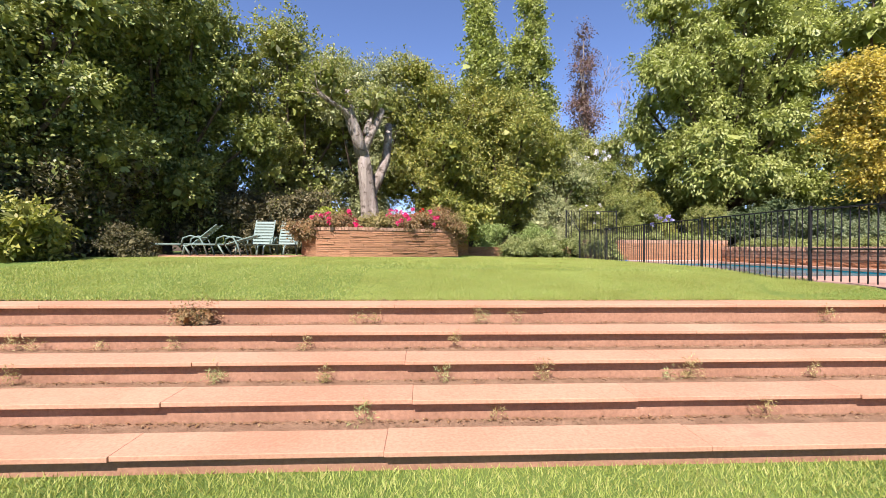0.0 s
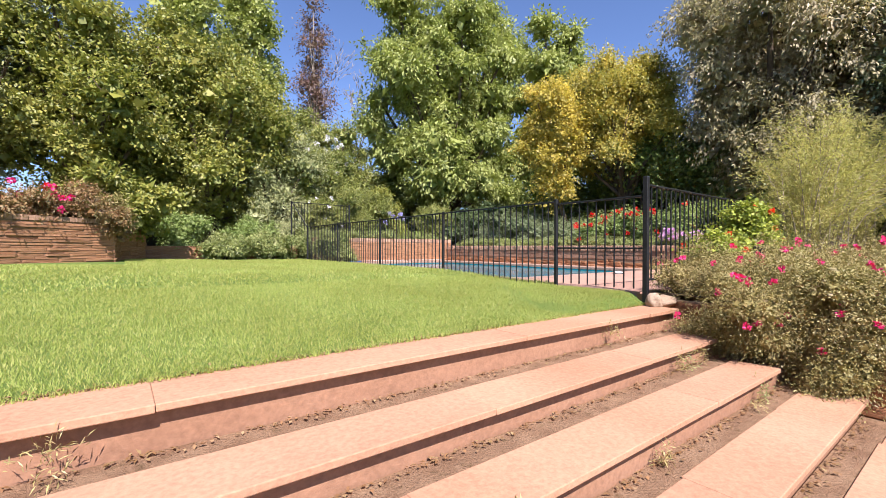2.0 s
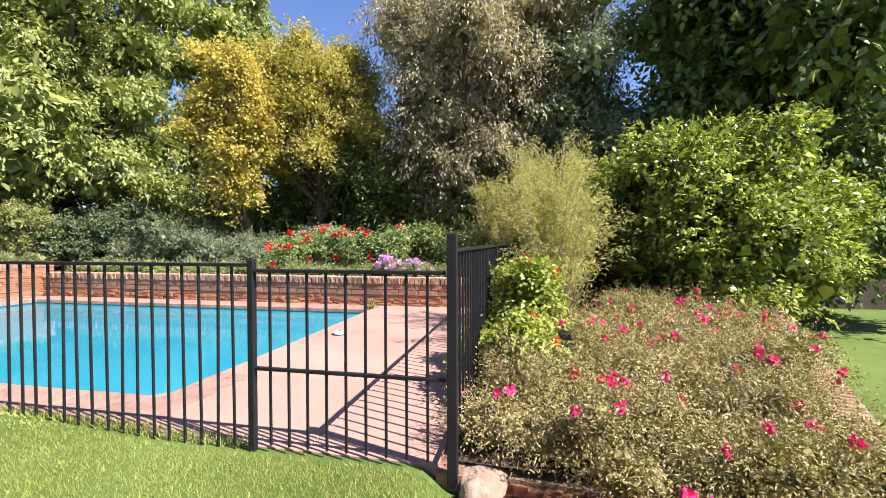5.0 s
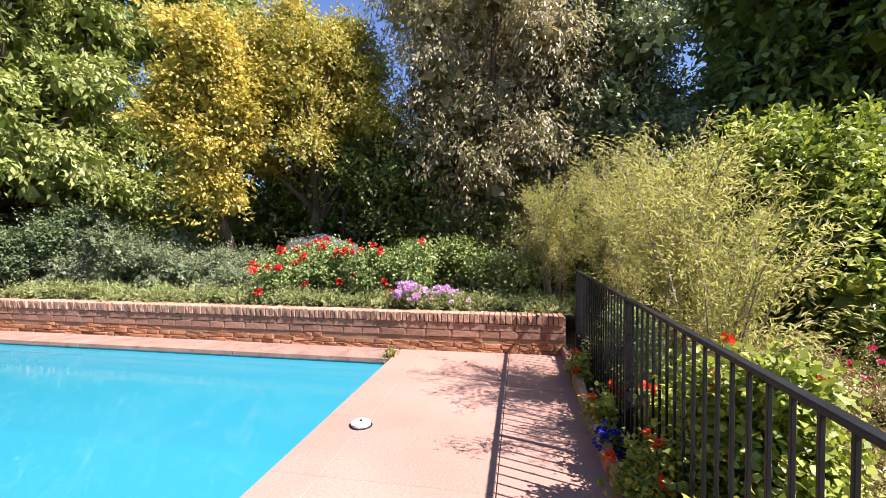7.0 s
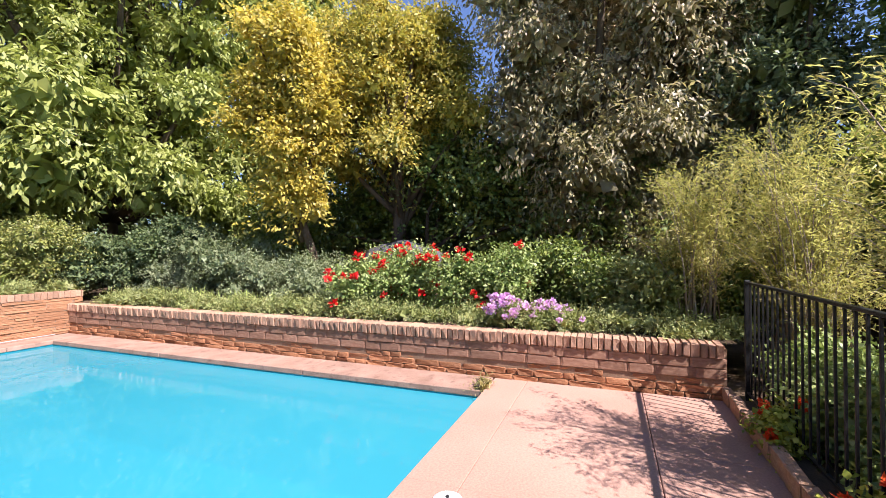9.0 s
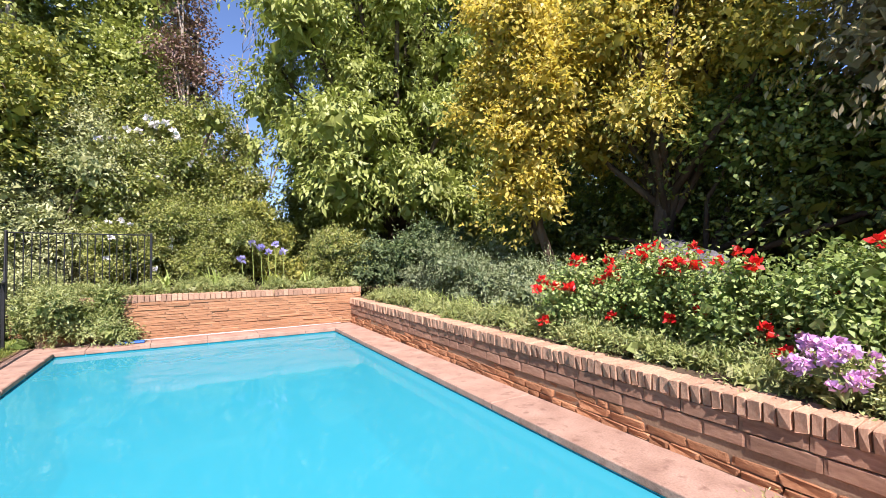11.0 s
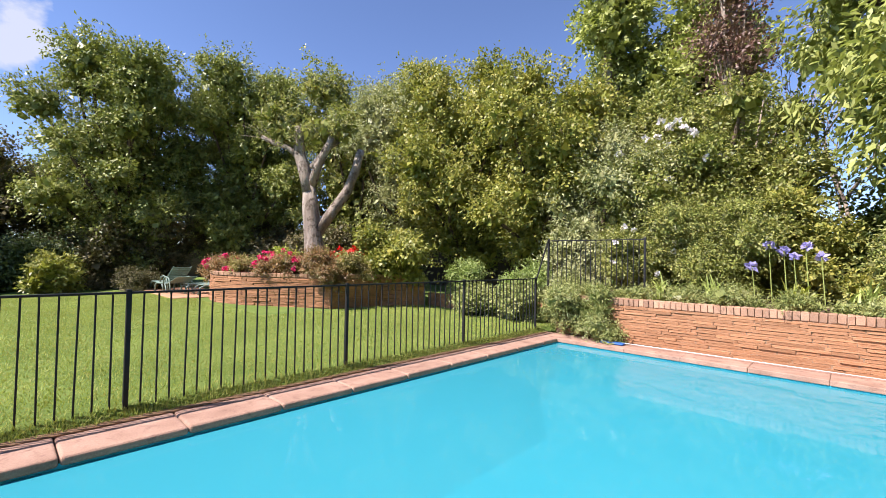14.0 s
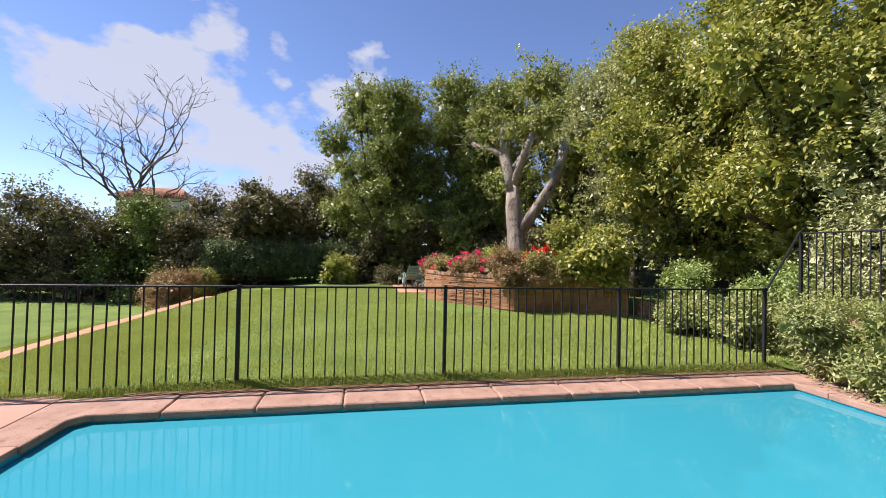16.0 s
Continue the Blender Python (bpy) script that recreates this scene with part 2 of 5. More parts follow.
F_MAGENTA = leafy("magenta_petals", [(0.75, 0.033, 0.16), (0.82, 0.055, 0.208), (0.68, 0.022, 0.104)], 3, 0.2, shift=(0.9, 0.9, 0.9))
F_LILAC = leafy("lilac_petals", [(0.72, 0.42, 0.60), (0.80, 0.54, 0.68), (0.66, 0.36, 0.55)], 3, 0.2, shift=(0.9, 0.9, 0.95))
F_BLUE = leafy("violet_blue_petals", [(0.34, 0.33, 0.52), (0.42, 0.40, 0.60)], 3, 0.2, shift=(0.9, 0.9, 0.95))
F_DEEP = leafy("deep_blue_petals", [(0.015, 0.025, 0.28), (0.03, 0.04, 0.40)], 3, 0.1, shift=(0.9, 0.9, 0.95))
F_WHITE = leafy("white_petals", [(0.70, 0.70, 0.62), (0.80, 0.80, 0.72)], 3, 0.2, shift=(0.9, 0.9, 0.9))

M_WATER, n, l, p = shader("pool_water")
n.remove(p)
clear, gloss, mixer, fres, rip = (n.new("ShaderNode" + k) for k in ("BsdfTransparent", "BsdfGlossy", "MixShader", "Fresnel", "Bump"))
clear.inputs[0].default_value = (0.80, 0.95, 0.98, 1)
gloss.inputs["Roughness"].default_value = 0.02
fres.inputs["IOR"].default_value = 1.33
rip.inputs["Strength"].default_value, rip.inputs["Distance"].default_value = 0.12, 0.02
l.new(noise_tex(n, l, 3.5, 3.0), rip.inputs["Height"])
l.new(rip.outputs[0], gloss.inputs["Normal"])
l.new(rip.outputs[0], fres.inputs["Normal"])
milk, body = n.new("ShaderNodeBsdfDiffuse"), n.new("ShaderNodeMixShader")
milk.inputs[0].default_value = (0.040, 0.325, 0.41, 1)
body.inputs[0].default_value = 0.74
l.new(clear.outputs[0], body.inputs[1])
l.new(milk.outputs[0], body.inputs[2])
l.new(fres.outputs[0], mixer.inputs[0])
l.new(body.outputs[0], mixer.inputs[1])
l.new(gloss.outputs[0], mixer.inputs[2])
l.new(mixer.outputs[0], n["Material Output"].inputs["Surface"])

# ---- builders ----
BASE = {}


class Geo:
    """Collects vertices and faces, then turns them into one mesh."""

    def __init__(self):
        self.v, self.f = [], []

    def box(self, x0, x1, y0, y1, z0, z1, m=None):
        k = len(self.v)
        vs = [Vector((x, y, z)) for z in (z0, z1) for x, y in ((x0, y0), (x1, y0), (x1, y1), (x0, y1))]
        self.v += [m @ v if m else v for v in vs]
        self.f += [tuple(k + i for i in q) for q in ((3, 2, 1, 0), (4, 5, 6, 7), (0, 1, 5, 4), (1, 2, 6, 5), (2, 3, 7, 6), (3, 0, 4, 7))]
        return self

    def tube(self, pts, radii, seg=8, rough=0.0):
        pts = [Vector(q) for q in pts]
        k, rings = len(self.v), len(pts)
        side = None
        for i, q in enumerate(pts):
            d = (pts[min(i + 1, rings - 1)] - pts[max(i - 1, 0)]).normalized()
            side = d.orthogonal().normalized() if side is None else (side - d * side.dot(d)).normalized()
            up = d.cross(side)
            for j in range(seg):
                a = 2 * math.pi * j / seg
                r = radii[i] * (1 + rough * math.sin(3 * a + i * 0.9) + rough * 0.6 * math.sin(5 * a - i * 1.3))
                self.v.append(q + side * (r * math.cos(a)) + up * (r * math.sin(a)))
        for i in range(rings - 1):
            for j in range(seg):
                a, b = k + i * seg + j, k + i * seg + (j + 1) % seg
                self.f.append((a, b, b + seg, a + seg))
        self.f.append(tuple(k + seg - 1 - j for j in range(seg)))
        self.f.append(tuple(k + (rings - 1) * seg + j for j in range(seg)))
        return self

    def mesh(self, name, bevel=0.0, smooth=False, segments=1):
        me = bpy.data.meshes.new(name)
        me.from_pydata([tuple(v) for v in self.v], [], self.f)
        if bevel:
            bm = bmesh.new()
            bm.from_mesh(me)
            bmesh.ops.bevel(bm, geom=list(bm.edges), offset=bevel, segments=segments, affect="EDGES", profile=0.5)
            bm.to_mesh(me)
            bm.free()
        if smooth:
            me.polygons.foreach_set("use_smooth", [True] * len(me.polygons))
        me.update()
        return me


def quads(name, verts, faces):
    """A mesh from arrays, all faces with the same number of corners."""
    me = bpy.data.meshes.new(name)
    me.vertices.add(len(verts))
    me.vertices.foreach_set("co", np.ascontiguousarray(verts, dtype=np.float32).ravel())
    me.loops.add(faces.size)
    me.loops.foreach_set("vertex_index", np.ascontiguousarray(faces, dtype=np.int32).ravel())
    me.polygons.add(len(faces))
    me.polygons.foreach_set("loop_start", np.arange(0, faces.size, faces.shape[1], dtype=np.int32))
    me.update(calc_edges=True)
    return me


def thing(name, at, label, category, group="", kind=""):
    e = new(name)
    e.location = at
    e.empty_display_size = 0.1
    BASE[e.name] = Matrix.Translation(at)
    return tagged(e, label, category, group, kind)


def part(name, me, material, parent, label="", m=None):
    ob = new(name, me)
    if not me.materials:
        me.materials.append(material)
    ob.parent = parent
    ob.matrix_parent_inverse = BASE.get(parent.name, Matrix()).inverted()
    if m is not None:
        ob.matrix_basis = m
        BASE[ob.name] = m
    return tagged(ob, label)


def setting(name, me, material, label, category):
    ob = new(name, me)
    me.materials.append(material)
    return tagged(ob, label, category, "", "structure")


def unit(a):
    return a / np.maximum(np.linalg.norm(a, axis=1, keepdims=True), 1e-6)


def leaf_mesh(name, pos, way, face, length, width, rng, fold=0.18):
    """One folded diamond blade for each position."""
    n = len(pos)
    L = (length * rng.uniform(0.65, 1.25, n))[:, None]
    W = (width * rng.uniform(0.7, 1.25, n))[:, None]
    d = unit(way)
    side = unit(np.cross(d, face))
    up = np.cross(side, d)
    mid = pos + d * L * 0.48
    V = np.stack([pos, mid + side * W * 0.5 + up * W * fold, pos + d * L - up * L * 0.12, mid - side * W * 0.5 + up * W * fold], 1).reshape(-1, 3)
    return quads(name, V, np.arange(4 * n).reshape(-1, 4))


def crown_points(lobes, count, rng, deep=0.3, lump=0.16):
    """Points near the lumpy surface of the lobes, with some deep inside, and the way out from there."""
    lob = np.array(lobes, dtype=float)
    area = (lob[:, 3] * lob[:, 4] + lob[:, 4] * lob[:, 5] + lob[:, 3] * lob[:, 5])
    pick = rng.choice(len(lob), count, p=area / area.sum())
    d = unit(rng.normal(size=(count, 3)))
    d[:, 2] = np.where((d[:, 2] < -0.3) & (rng.random(count) < 0.7), -d[:, 2], d[:, 2])
    q = lob[pick]
    ph = pick * 1.7
    r = 1 + lump * (np.sin(d[:, 0] * 7 + ph) * np.sin(d[:, 1] * 8 + ph * 2) + 0.7 * np.sin(d[:, 2] * 11 + d[:, 0] * 5 + ph)) - np.abs(rng.normal(0, 0.10, count))
    inner = rng.random(count) < deep
    r = np.where(inner, rng.uniform(0.45, 0.9, count), r)
    p, out = q[:, :3] + d * q[:, 3:] * r[:, None], unit(d / q[:, 3:])
    f = 5.2 / np.clip(q[:, 3] * 1.3, 0.25, 1.3)
    x, y, z = p[:, 0] * f, p[:, 1] * f, p[:, 2] * f
    tuft = np.sin(x + 1.3 * np.sin(0.7 * y)) * np.sin(0.92 * y + 1.1 * np.sin(0.8 * z)) + 0.6 * np.sin(1.05 * z + 0.9 * np.sin(0.75 * x))
    return p + out * (0.27 * tuft * np.clip(q[:, 3], 0.1, 1.3))[:, None], out


def foliage(name, lobes, sprays, per, length, width, seed, droop=0.25, spread=0.28, deep=0.25, lump=0.16, lift=0.6, strag=0.06, core_blockers=0.12):
    """Sprays of leaves over the lobes; a few stragglers reach out past the outline."""
    rng = np.random.default_rng(seed)
    c, out = crown_points(lobes, sprays, rng, deep, lump)
    far = rng.random(sprays) < strag
    stray = min(1.0, 1.1 * float(np.mean([q[3] for q in lobes])))
    c = c + out * (far * rng.uniform(0.1, 0.5, sprays) * stray)[:, None]
    twig = unit(out + rng.normal(0, 0.55, (sprays, 3)) + np.array([0, 0, 0.25 - droop]))
    c, out, twig = (np.repeat(a, per, 0) for a in (c, out, twig))
    n = len(c)
    t = rng.uniform(-0.6, 1.0, n)[:, None]
    pos = c + twig * spread * t + rng.normal(0, spread * 0.32, (n, 3))
    way = twig * 0.7 + rng.normal(0, 0.75, (n, 3)) + out * 0.35 + np.array([0, 0, -droop])
    face = out * 0.55 + np.array([0, 0, lift]) + rng.normal(0, 0.45, (n, 3))
    # Oversized inner blades, added to block light and darken the crown's gaps.
    if core_blockers:
        k = int(n * core_blockers)
        lob = np.array(lobes, dtype=float)
        vol = lob[:, 3] * lob[:, 4] * lob[:, 5]
        q = lob[rng.choice(len(lob), k, p=vol / vol.sum())]
        inner = q[:, :3] + unit(rng.normal(size=(k, 3))) * q[:, 3:] * rng.uniform(0.2, 0.72, (k, 1))
        pos = np.concatenate([pos, inner])
        way = np.concatenate([way, rng.normal(size=(k, 3))])
        face = np.concatenate([face, rng.normal(size=(k, 3))])
        length = np.concatenate([np.full(n, length), np.full(k, length * 2.6)])
        width = np.concatenate([np.full(n, width), np.full(k, length[0] * 2.0)])
    return leaf_mesh(name, pos, way, face, length, width, rng)


def limbs(base, lobes, radius, seed, bend=0.25, stems=1):
    """A tapered trunk that forks into limbs which reach into the lobes."""
    r = random.Random(seed)
    g = Geo()
    b = Vector(base)
    top = sum((Vector(q[:3]) for q in lobes), Vector()) / len(lobes)
    fork = b + (top - b) * 0.45
    pts = [b, b.lerp(fork, 0.35) + Vector((r.uniform(-bend, bend), r.uniform(-bend, bend), 0)), fork, fork.lerp(top, 0.6), top]
    g.tube(pts, [radius * 1.35, radius, radius * 0.8, radius * 0.5, radius * 0.2], 9, 0.05)
    for q in lobes:
        e = Vector(q[:3])
        s = b.lerp(fork, r.uniform(0.55, 1.0))
        mid = s.lerp(e, 0.5) + Vector((r.uniform(-bend, bend), r.uniform(-bend, bend), r.uniform(0, bend)))
        tip = e + Vector((r.uniform(-0.4, 0.4) * q[3], r.uniform(-0.4, 0.4) * q[4], 0.55 * q[5]))
        g.tube([s, mid, e, tip], [radius * 0.55, radius * 0.4, radius * 0.25, radius * 0.06], 6, 0.04)
    return g.mesh("trunk", smooth=True)


def tree(name, base, lobes, leaf, sprays, per, length, width, seed, label, category="tree", bark=None, radius=0.16, group="", **more):
    e = thing(name, base, label, category, group)
    part("trunk", limbs(base, lobes, radius, seed), bark or M_TRUNK, e)
    part("crown", foliage("crown", lobes, sprays, per, length, width, seed, **more), leaf, e)
    return e


def bush(name, base, lobes, leaf, sprays, per, length, width, seed, label, category="shrub", group="", stems=5, **more):
    e = thing(name, base, label, category, group)
    r = random.Random(seed)
    for i in range(stems):
        q = lobes[i % len(lobes)]
        tip = Vector(q[:3]) + Vector((r.uniform(-.5, .5) * q[3], r.uniform(-.5, .5) * q[4], q[5] * 0.5))
        foot = Vector((q[0] + (base[0] - q[0]) * 0.5 + r.uniform(-.05, .05), q[1] + (base[1] - q[1]) * 0.5 + r.uniform(-.05, .05), base[2]))
        g = Geo().tube([foot, foot.lerp(tip, 0.5) + Vector((r.uniform(-.06, .06), r.uniform(-.06, .06), 0.05)), tip], [0.02, 0.014, 0.005], 5)
        part("stem", g.mesh("stem", smooth=True), M_TRUNK, e)
    part("foliage", foliage("foliage", lobes, sprays, per, length, width, seed, **more), leaf, e)
    return e


def flower_mesh(name, size, petals, seed):
    rng = np.random.default_rng(seed)
    d = unit(rng.normal(size=(petals, 3)) + np.array([0, 0, 0.5]))
    face = unit(rng.normal(size=(petals, 3)) + np.array([0, 0, 0.3]))
    return leaf_mesh(name, d * size * 0.12, d, face, size * 0.55, size * 0.5, rng)


FLOWERS = {}


def flowers(parent, lobes, count, size, material, seed, petals=16, top=0.1, name="flower"):
    """Flower heads on the upper side of a plant, each one a part."""
    key = (material.name, size, petals)
    if key not in FLOWERS:
        FLOWERS[key] = [flower_mesh(name, size, petals, seed + i) for i in range(3)]
        for me in FLOWERS[key]:
            me.materials.append(material)
    rng = np.random.default_rng(seed)
    pos, out = crown_points(lobes, count * 4, rng, 0.0, 0.1)
    mid = np.array(lobes)[:, :3].mean(0)
    wide = pos - mid
    keep = np.argsort(-(out[:, 2] * 0.7 + 1.6 * np.linalg.norm(wide, axis=1) / np.abs(wide).max() + rng.uniform(0, 1.3, len(out))))[:count]
    for i, k in enumerate(keep):
        q = pos[k] + (out[k] + np.array([0, 0, 0.4])) * (0.05 + 0.07 * rng.random())
        part(name, FLOWERS[key][i % 3], material, parent, m=pose(*q, rng.uniform(-40, 40), rng.uniform(-40, 40), rng.uniform(0, 360)))


def lobes_of(cx, cy, cz, rx, ry, rz, count, seed, small=0.5, skirt=1.0):
    """An uneven mass of foliage: a core and many smaller lobes from the foot to the top."""
    r = random.Random(seed)
    out = [(cx, cy, cz - rz * 0.1, rx * 0.62, ry * 0.62, rz * 0.85)]
    for i in range(count):
        h = -0.85 + 1.65 * (i + r.random()) / count
        a = 2.4 * i + r.uniform(-0.5, 0.5)
        w = (1.0 if h < 0.1 else math.sqrt(max(0.05, 1 - ((h - 0.1) / 0.95) ** 2))) * r.uniform(0.45, 0.98)
        w *= skirt if h < -0.5 else 1.0
        s = small * r.uniform(0.6, 1.15)
        k = min(rx, ry) * s
        out.append((cx + rx * w * math.cos(a), cy + ry * w * math.sin(a), cz + rz * h, k * 1.1, k * 1.1, min(rz * 0.5, k * r.uniform(0.75, 1.0))))
    return out


def arching(name, base, count, reach, height, leaf, seed, length, width, label, category, per=60):
    """A bush of many thin stems that rise and arch over, with leaves set along them."""
    rng = np.random.default_rng(seed)
    e = thing(name, base, label, category)
    pos, way, g = [], [], Geo()
    for i in range(count):
        a = rng.uniform(0, 2 * np.pi)
        h = height * rng.uniform(0.45, 1.1)
        out = np.array([math.cos(a) * reach[0], math.sin(a) * reach[1], 0]) * rng.uniform(0.15, 1.0) * (1.35 - 0.5 * h / height)
        foot = np.array(base) + np.array([*rng.normal(0, 0.12, 2), 0])
        curve = lambda s: foot + out * (s ** 1.5) + np.array([0, 0, h * (1.55 * s - 0.6 * s ** 2.4)])
        if i % 3 == 0:
            g.tube([curve(s) for s in (0, 0.3, 0.6, 0.85, 1.0)], [0.012, 0.009, 0.006, 0.004, 0.002], 4)
        s = np.sqrt(rng.uniform(0.06, 1.0, per))
        p = np.array([curve(v) for v in s])
        d = np.array([curve(min(v + 0.05, 1.05)) for v in s]) - p
        pos.append(p + rng.normal(0, 0.055, p.shape))
        way.append(unit(d) + rng.normal(0, 0.55, p.shape) + np.array([0, 0, -0.25]))
    pos, way = np.concatenate(pos), np.concatenate(way)
    face = np.array([0, 0, 0.7]) + rng.normal(0, 0.6, pos.shape)
    tagged(part("stem", g.mesh("stem", smooth=True), M_GREYBARK, e), kind="stuff")
    part("foliage", leaf_mesh("foliage", pos, way, face, length, width, rng), leaf, e)
    return e


# ---- ground and structure ----
NOSE = [(-2.584, -0.13), (-3.07, -0.33), (-3.556, -0.49), (-4.04, -0.66), (-4.53, -0.82)]
LOW = -0.97
STEP_LEFT = -11.8
POOL = (0.68, 5.32, 0.42, 8.515)
RIM = 0.17
BACK = 9.13
WX = 5.89


def ease(v):
    v = min(max(v, 0.0), 1.0)
    return v * v * (3 - 2 * v)


def lawn_z(x, y):
    z = -0.128 + 0.235 * ease((y + 2.6) / 4.4) + 0.10 * ease((-x - 1.5) / 5.0) * ease((y + 1.5) / 6.0)
    z = max(z, -0.128 + 0.128 * ease((x + 1.7) / 1.5) * ease((y + 2.25) / 0.3))
    return z - (0.02 + max(z, 0.0)) * ease((x + 0.06) / 0.22)


def sheet(name, xs, ys, height):
    V = np.array([(x, y, height(x, y)) for y in ys for x in xs])
    w = len(xs)
    F = np.array([(j * w + i, j * w + i + 1, (j + 1) * w + i + 1, (j + 1) * w + i) for j in range(len(ys) - 1) for i in range(w - 1)])
    return quads(name, V, F)


g = Geo()
X0, X1, Y0, Y1 = 0.6, 5.9, 0.0, 8.6
for a, b, c, d in ((-400, X0, -400, 400), (X1, 400, -400, 400), (X0, X1, -400, Y0), (X0, X1, Y1, 400)):
    k = len(g.v)
    g.v += [(a, c, LOW), (b, c, LOW), (b, d, LOW), (a, d, LOW)]
    g.f.append((k, k + 1, k + 2, k + 3))
setting("ground", g.mesh("ground"), M_TURF, "mown green lower lawn reaching out to the horizon", "lawn")
setting("terrace_lawn", sheet("terrace_lawn", list(np.arange(-30, -0.4, 0.5)) + [-0.3, -0.15, -0.06, 0.0, 0.05, 0.1, 0.16], [-2.21, -2.15, -2.08, -2.0, -1.9] + list(np.arange(-1.8, 40, 0.4)), lawn_z), M_TURF,
        "sunlit mown lawn on the upper terrace", "lawn")
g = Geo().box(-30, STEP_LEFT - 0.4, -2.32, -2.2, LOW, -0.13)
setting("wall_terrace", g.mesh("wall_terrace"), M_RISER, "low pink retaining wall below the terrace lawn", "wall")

steps = tagged(new("garden_steps"), "five wide pink stone garden steps with weeds", "steps", "", "structure")
rs = random.Random(4)
for k, (y, z) in enumerate(NOSE):
    right = (-0.06, -0.2, -0.4, -0.12, -0.1)[k]
    back = NOSE[k - 1][0] + 0.05 if k else y + 0.34
    low = NOSE[k + 1][1] if k < 4 else LOW
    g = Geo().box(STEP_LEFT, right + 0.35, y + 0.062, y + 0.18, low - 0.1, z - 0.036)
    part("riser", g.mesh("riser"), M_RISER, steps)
    if k:
        V = Geo().box(STEP_LEFT, right + 0.35, y + 0.30, back, low - 0.05, z - 0.012)
        part("dirt_strip", V.mesh("dirt_strip"), M_DIRT, steps)
    x = STEP_LEFT
    while x < right:
        e = min(x + rs.uniform(1.5, 2.4), right)
        if right - e < 0.5:
            e = right
        j = rs.uniform(-0.008, 0.008)
        d = Geo().box(x, e - 0.001, y + j, y + (0.36 if k else 0.40) + rs.uniform(-0.012, 0.012), z - 0.036, z + rs.uniform(-0.002, 0.002))
        part("slab", d.mesh("slab", 0.005, segments=2), M_STEP, steps)
        x = e

# Pool basin, water, coping and deck
px0, px1, py0, py1 = POOL
g = Geo()
DEEP = -1.55
CH = 0.10


def outline(o):
    """The pool's rim, with its cut near corner, set out by o."""
    return [(px0 - o + CH, py0 - o), (px1 + o, py0 - o), (px1 + o, py1 + o), (px0 - o, py1 + o), (px0 - o, py0 - o + CH)]


rim = outline(0.02)
k = len(rim)
g.v = [(x, y, -0.05) for x, y in rim] + [(x, y, DEEP) for x, y in rim]
g.f = [(i, k + i, k + (i + 1) % k, (i + 1) % k) for i in range(k)] + [tuple(k + i for i in range(k))]
setting("pool_basin", g.mesh("pool_basin"), M_POOL, "turquoise painted swimming pool basin", "pool")
g = Geo()
for i in range(3):
    g.box(px0 + 0.03, px1, py1 - 0.35 * (3 - i), py1 - 0.35 * (2 - i) + 0.01, DEEP, -0.95 + 0.27 * i)
setting("pool_steps", g.mesh("pool_steps", 0.02), M_POOL, "underwater turquoise steps along the far pool end", "pool")
g = Geo()
g.v = [(x, y, -0.092) for x, y in outline(0.018)]
g.f = [tuple(range(5))]
setting("water", g.mesh("water"), M_WATER, "clear still turquoise pool water", "water")

setting("lawn_edge", Geo().box(0.085, RIM + 0.012, 0.56, BACK - 0.1, -0.1, 0.0145).mesh("lawn_edge", 0.008), M_DIRT, "dry soil edge between the lawn and the coping", "soil")

coping = tagged(new("pool_coping"), "rounded pink stone coping round the pool", "coping", "", "structure")


def coping_slab(x0, x1, y0, y1):
    d = Geo().box(x0, x1, y0, y1, -0.075, rs.uniform(-0.003, 0.003))
    part("slab", d.mesh("slab", 0.028 if x1 < 0.9 else 0.012, segments=3), M_COPING, coping)


y = 1.13
while y < py1 - 0.1:
    e = min(y + 0.856, py1)
    coping_slab(RIM, px0, y, e - 0.0035)
    y = e
for a, b in ((py0, 2.9), (2.9, 5.7), (5.7, py1)):
    coping_slab(px1, WX - 0.015, a, b - 0.001)
x = RIM
while x < WX - 0.02:
    e = min(x + 0.905, (WX - 0.015))
    coping_slab(x, e - 0.002, py1, BACK - 0.015)
    x = e
g = Geo()
g.v = [(RIM, 1.123, -0.075), (px0, 1.123, -0.075), (px0, py0 + CH, -0.075), (px0 + CH, py0, -0.075), (1.318, py0, -0.075), (1.318, 0.0, -0.075), (RIM, 0.0, -0.075)]
g.v += [(x, y, 0.001) for x, y, z in g.v]
g.f = [tuple(range(7))[::-1], tuple(range(7, 14))] + [(i, (i + 1) % 7, 7 + (i + 1) % 7, 7 + i) for i in range(7)]
part("corner_slab", g.mesh("slab", 0.02, segments=3), M_COPING, coping)

deck = tagged(new("pool_deck"), "sunlit pink concrete deck beside the pool", "paving", "", "structure")
cols = [0.05, 1.32, 2.35, 3.38, 4.40, (WX - 0.015)]
for i in range(5):
    part("slab", Geo().box(cols[i] + 0.0015, cols[i + 1] - 0.0015, 0.0 if i else -1.25, 0.398 if i else -0.003, -0.08, 0.0).mesh("slab", 0.005), M_DECK, deck)
    for a, b in ((-1.25, -0.003), (-2.10, -1.256)):
        if i or a < -2:
            part("slab", Geo().box(cols[i] + 0.0015, cols[i + 1] - 0.0015, a, b, -0.08, rs.uniform(-0.002, 0.002)).mesh("slab", 0.004), M_DECK, deck)
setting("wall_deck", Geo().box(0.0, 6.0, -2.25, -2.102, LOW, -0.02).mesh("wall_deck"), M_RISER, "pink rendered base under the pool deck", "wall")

# Raised beds
WALL_H = 0.585
BACK_H = 0.84


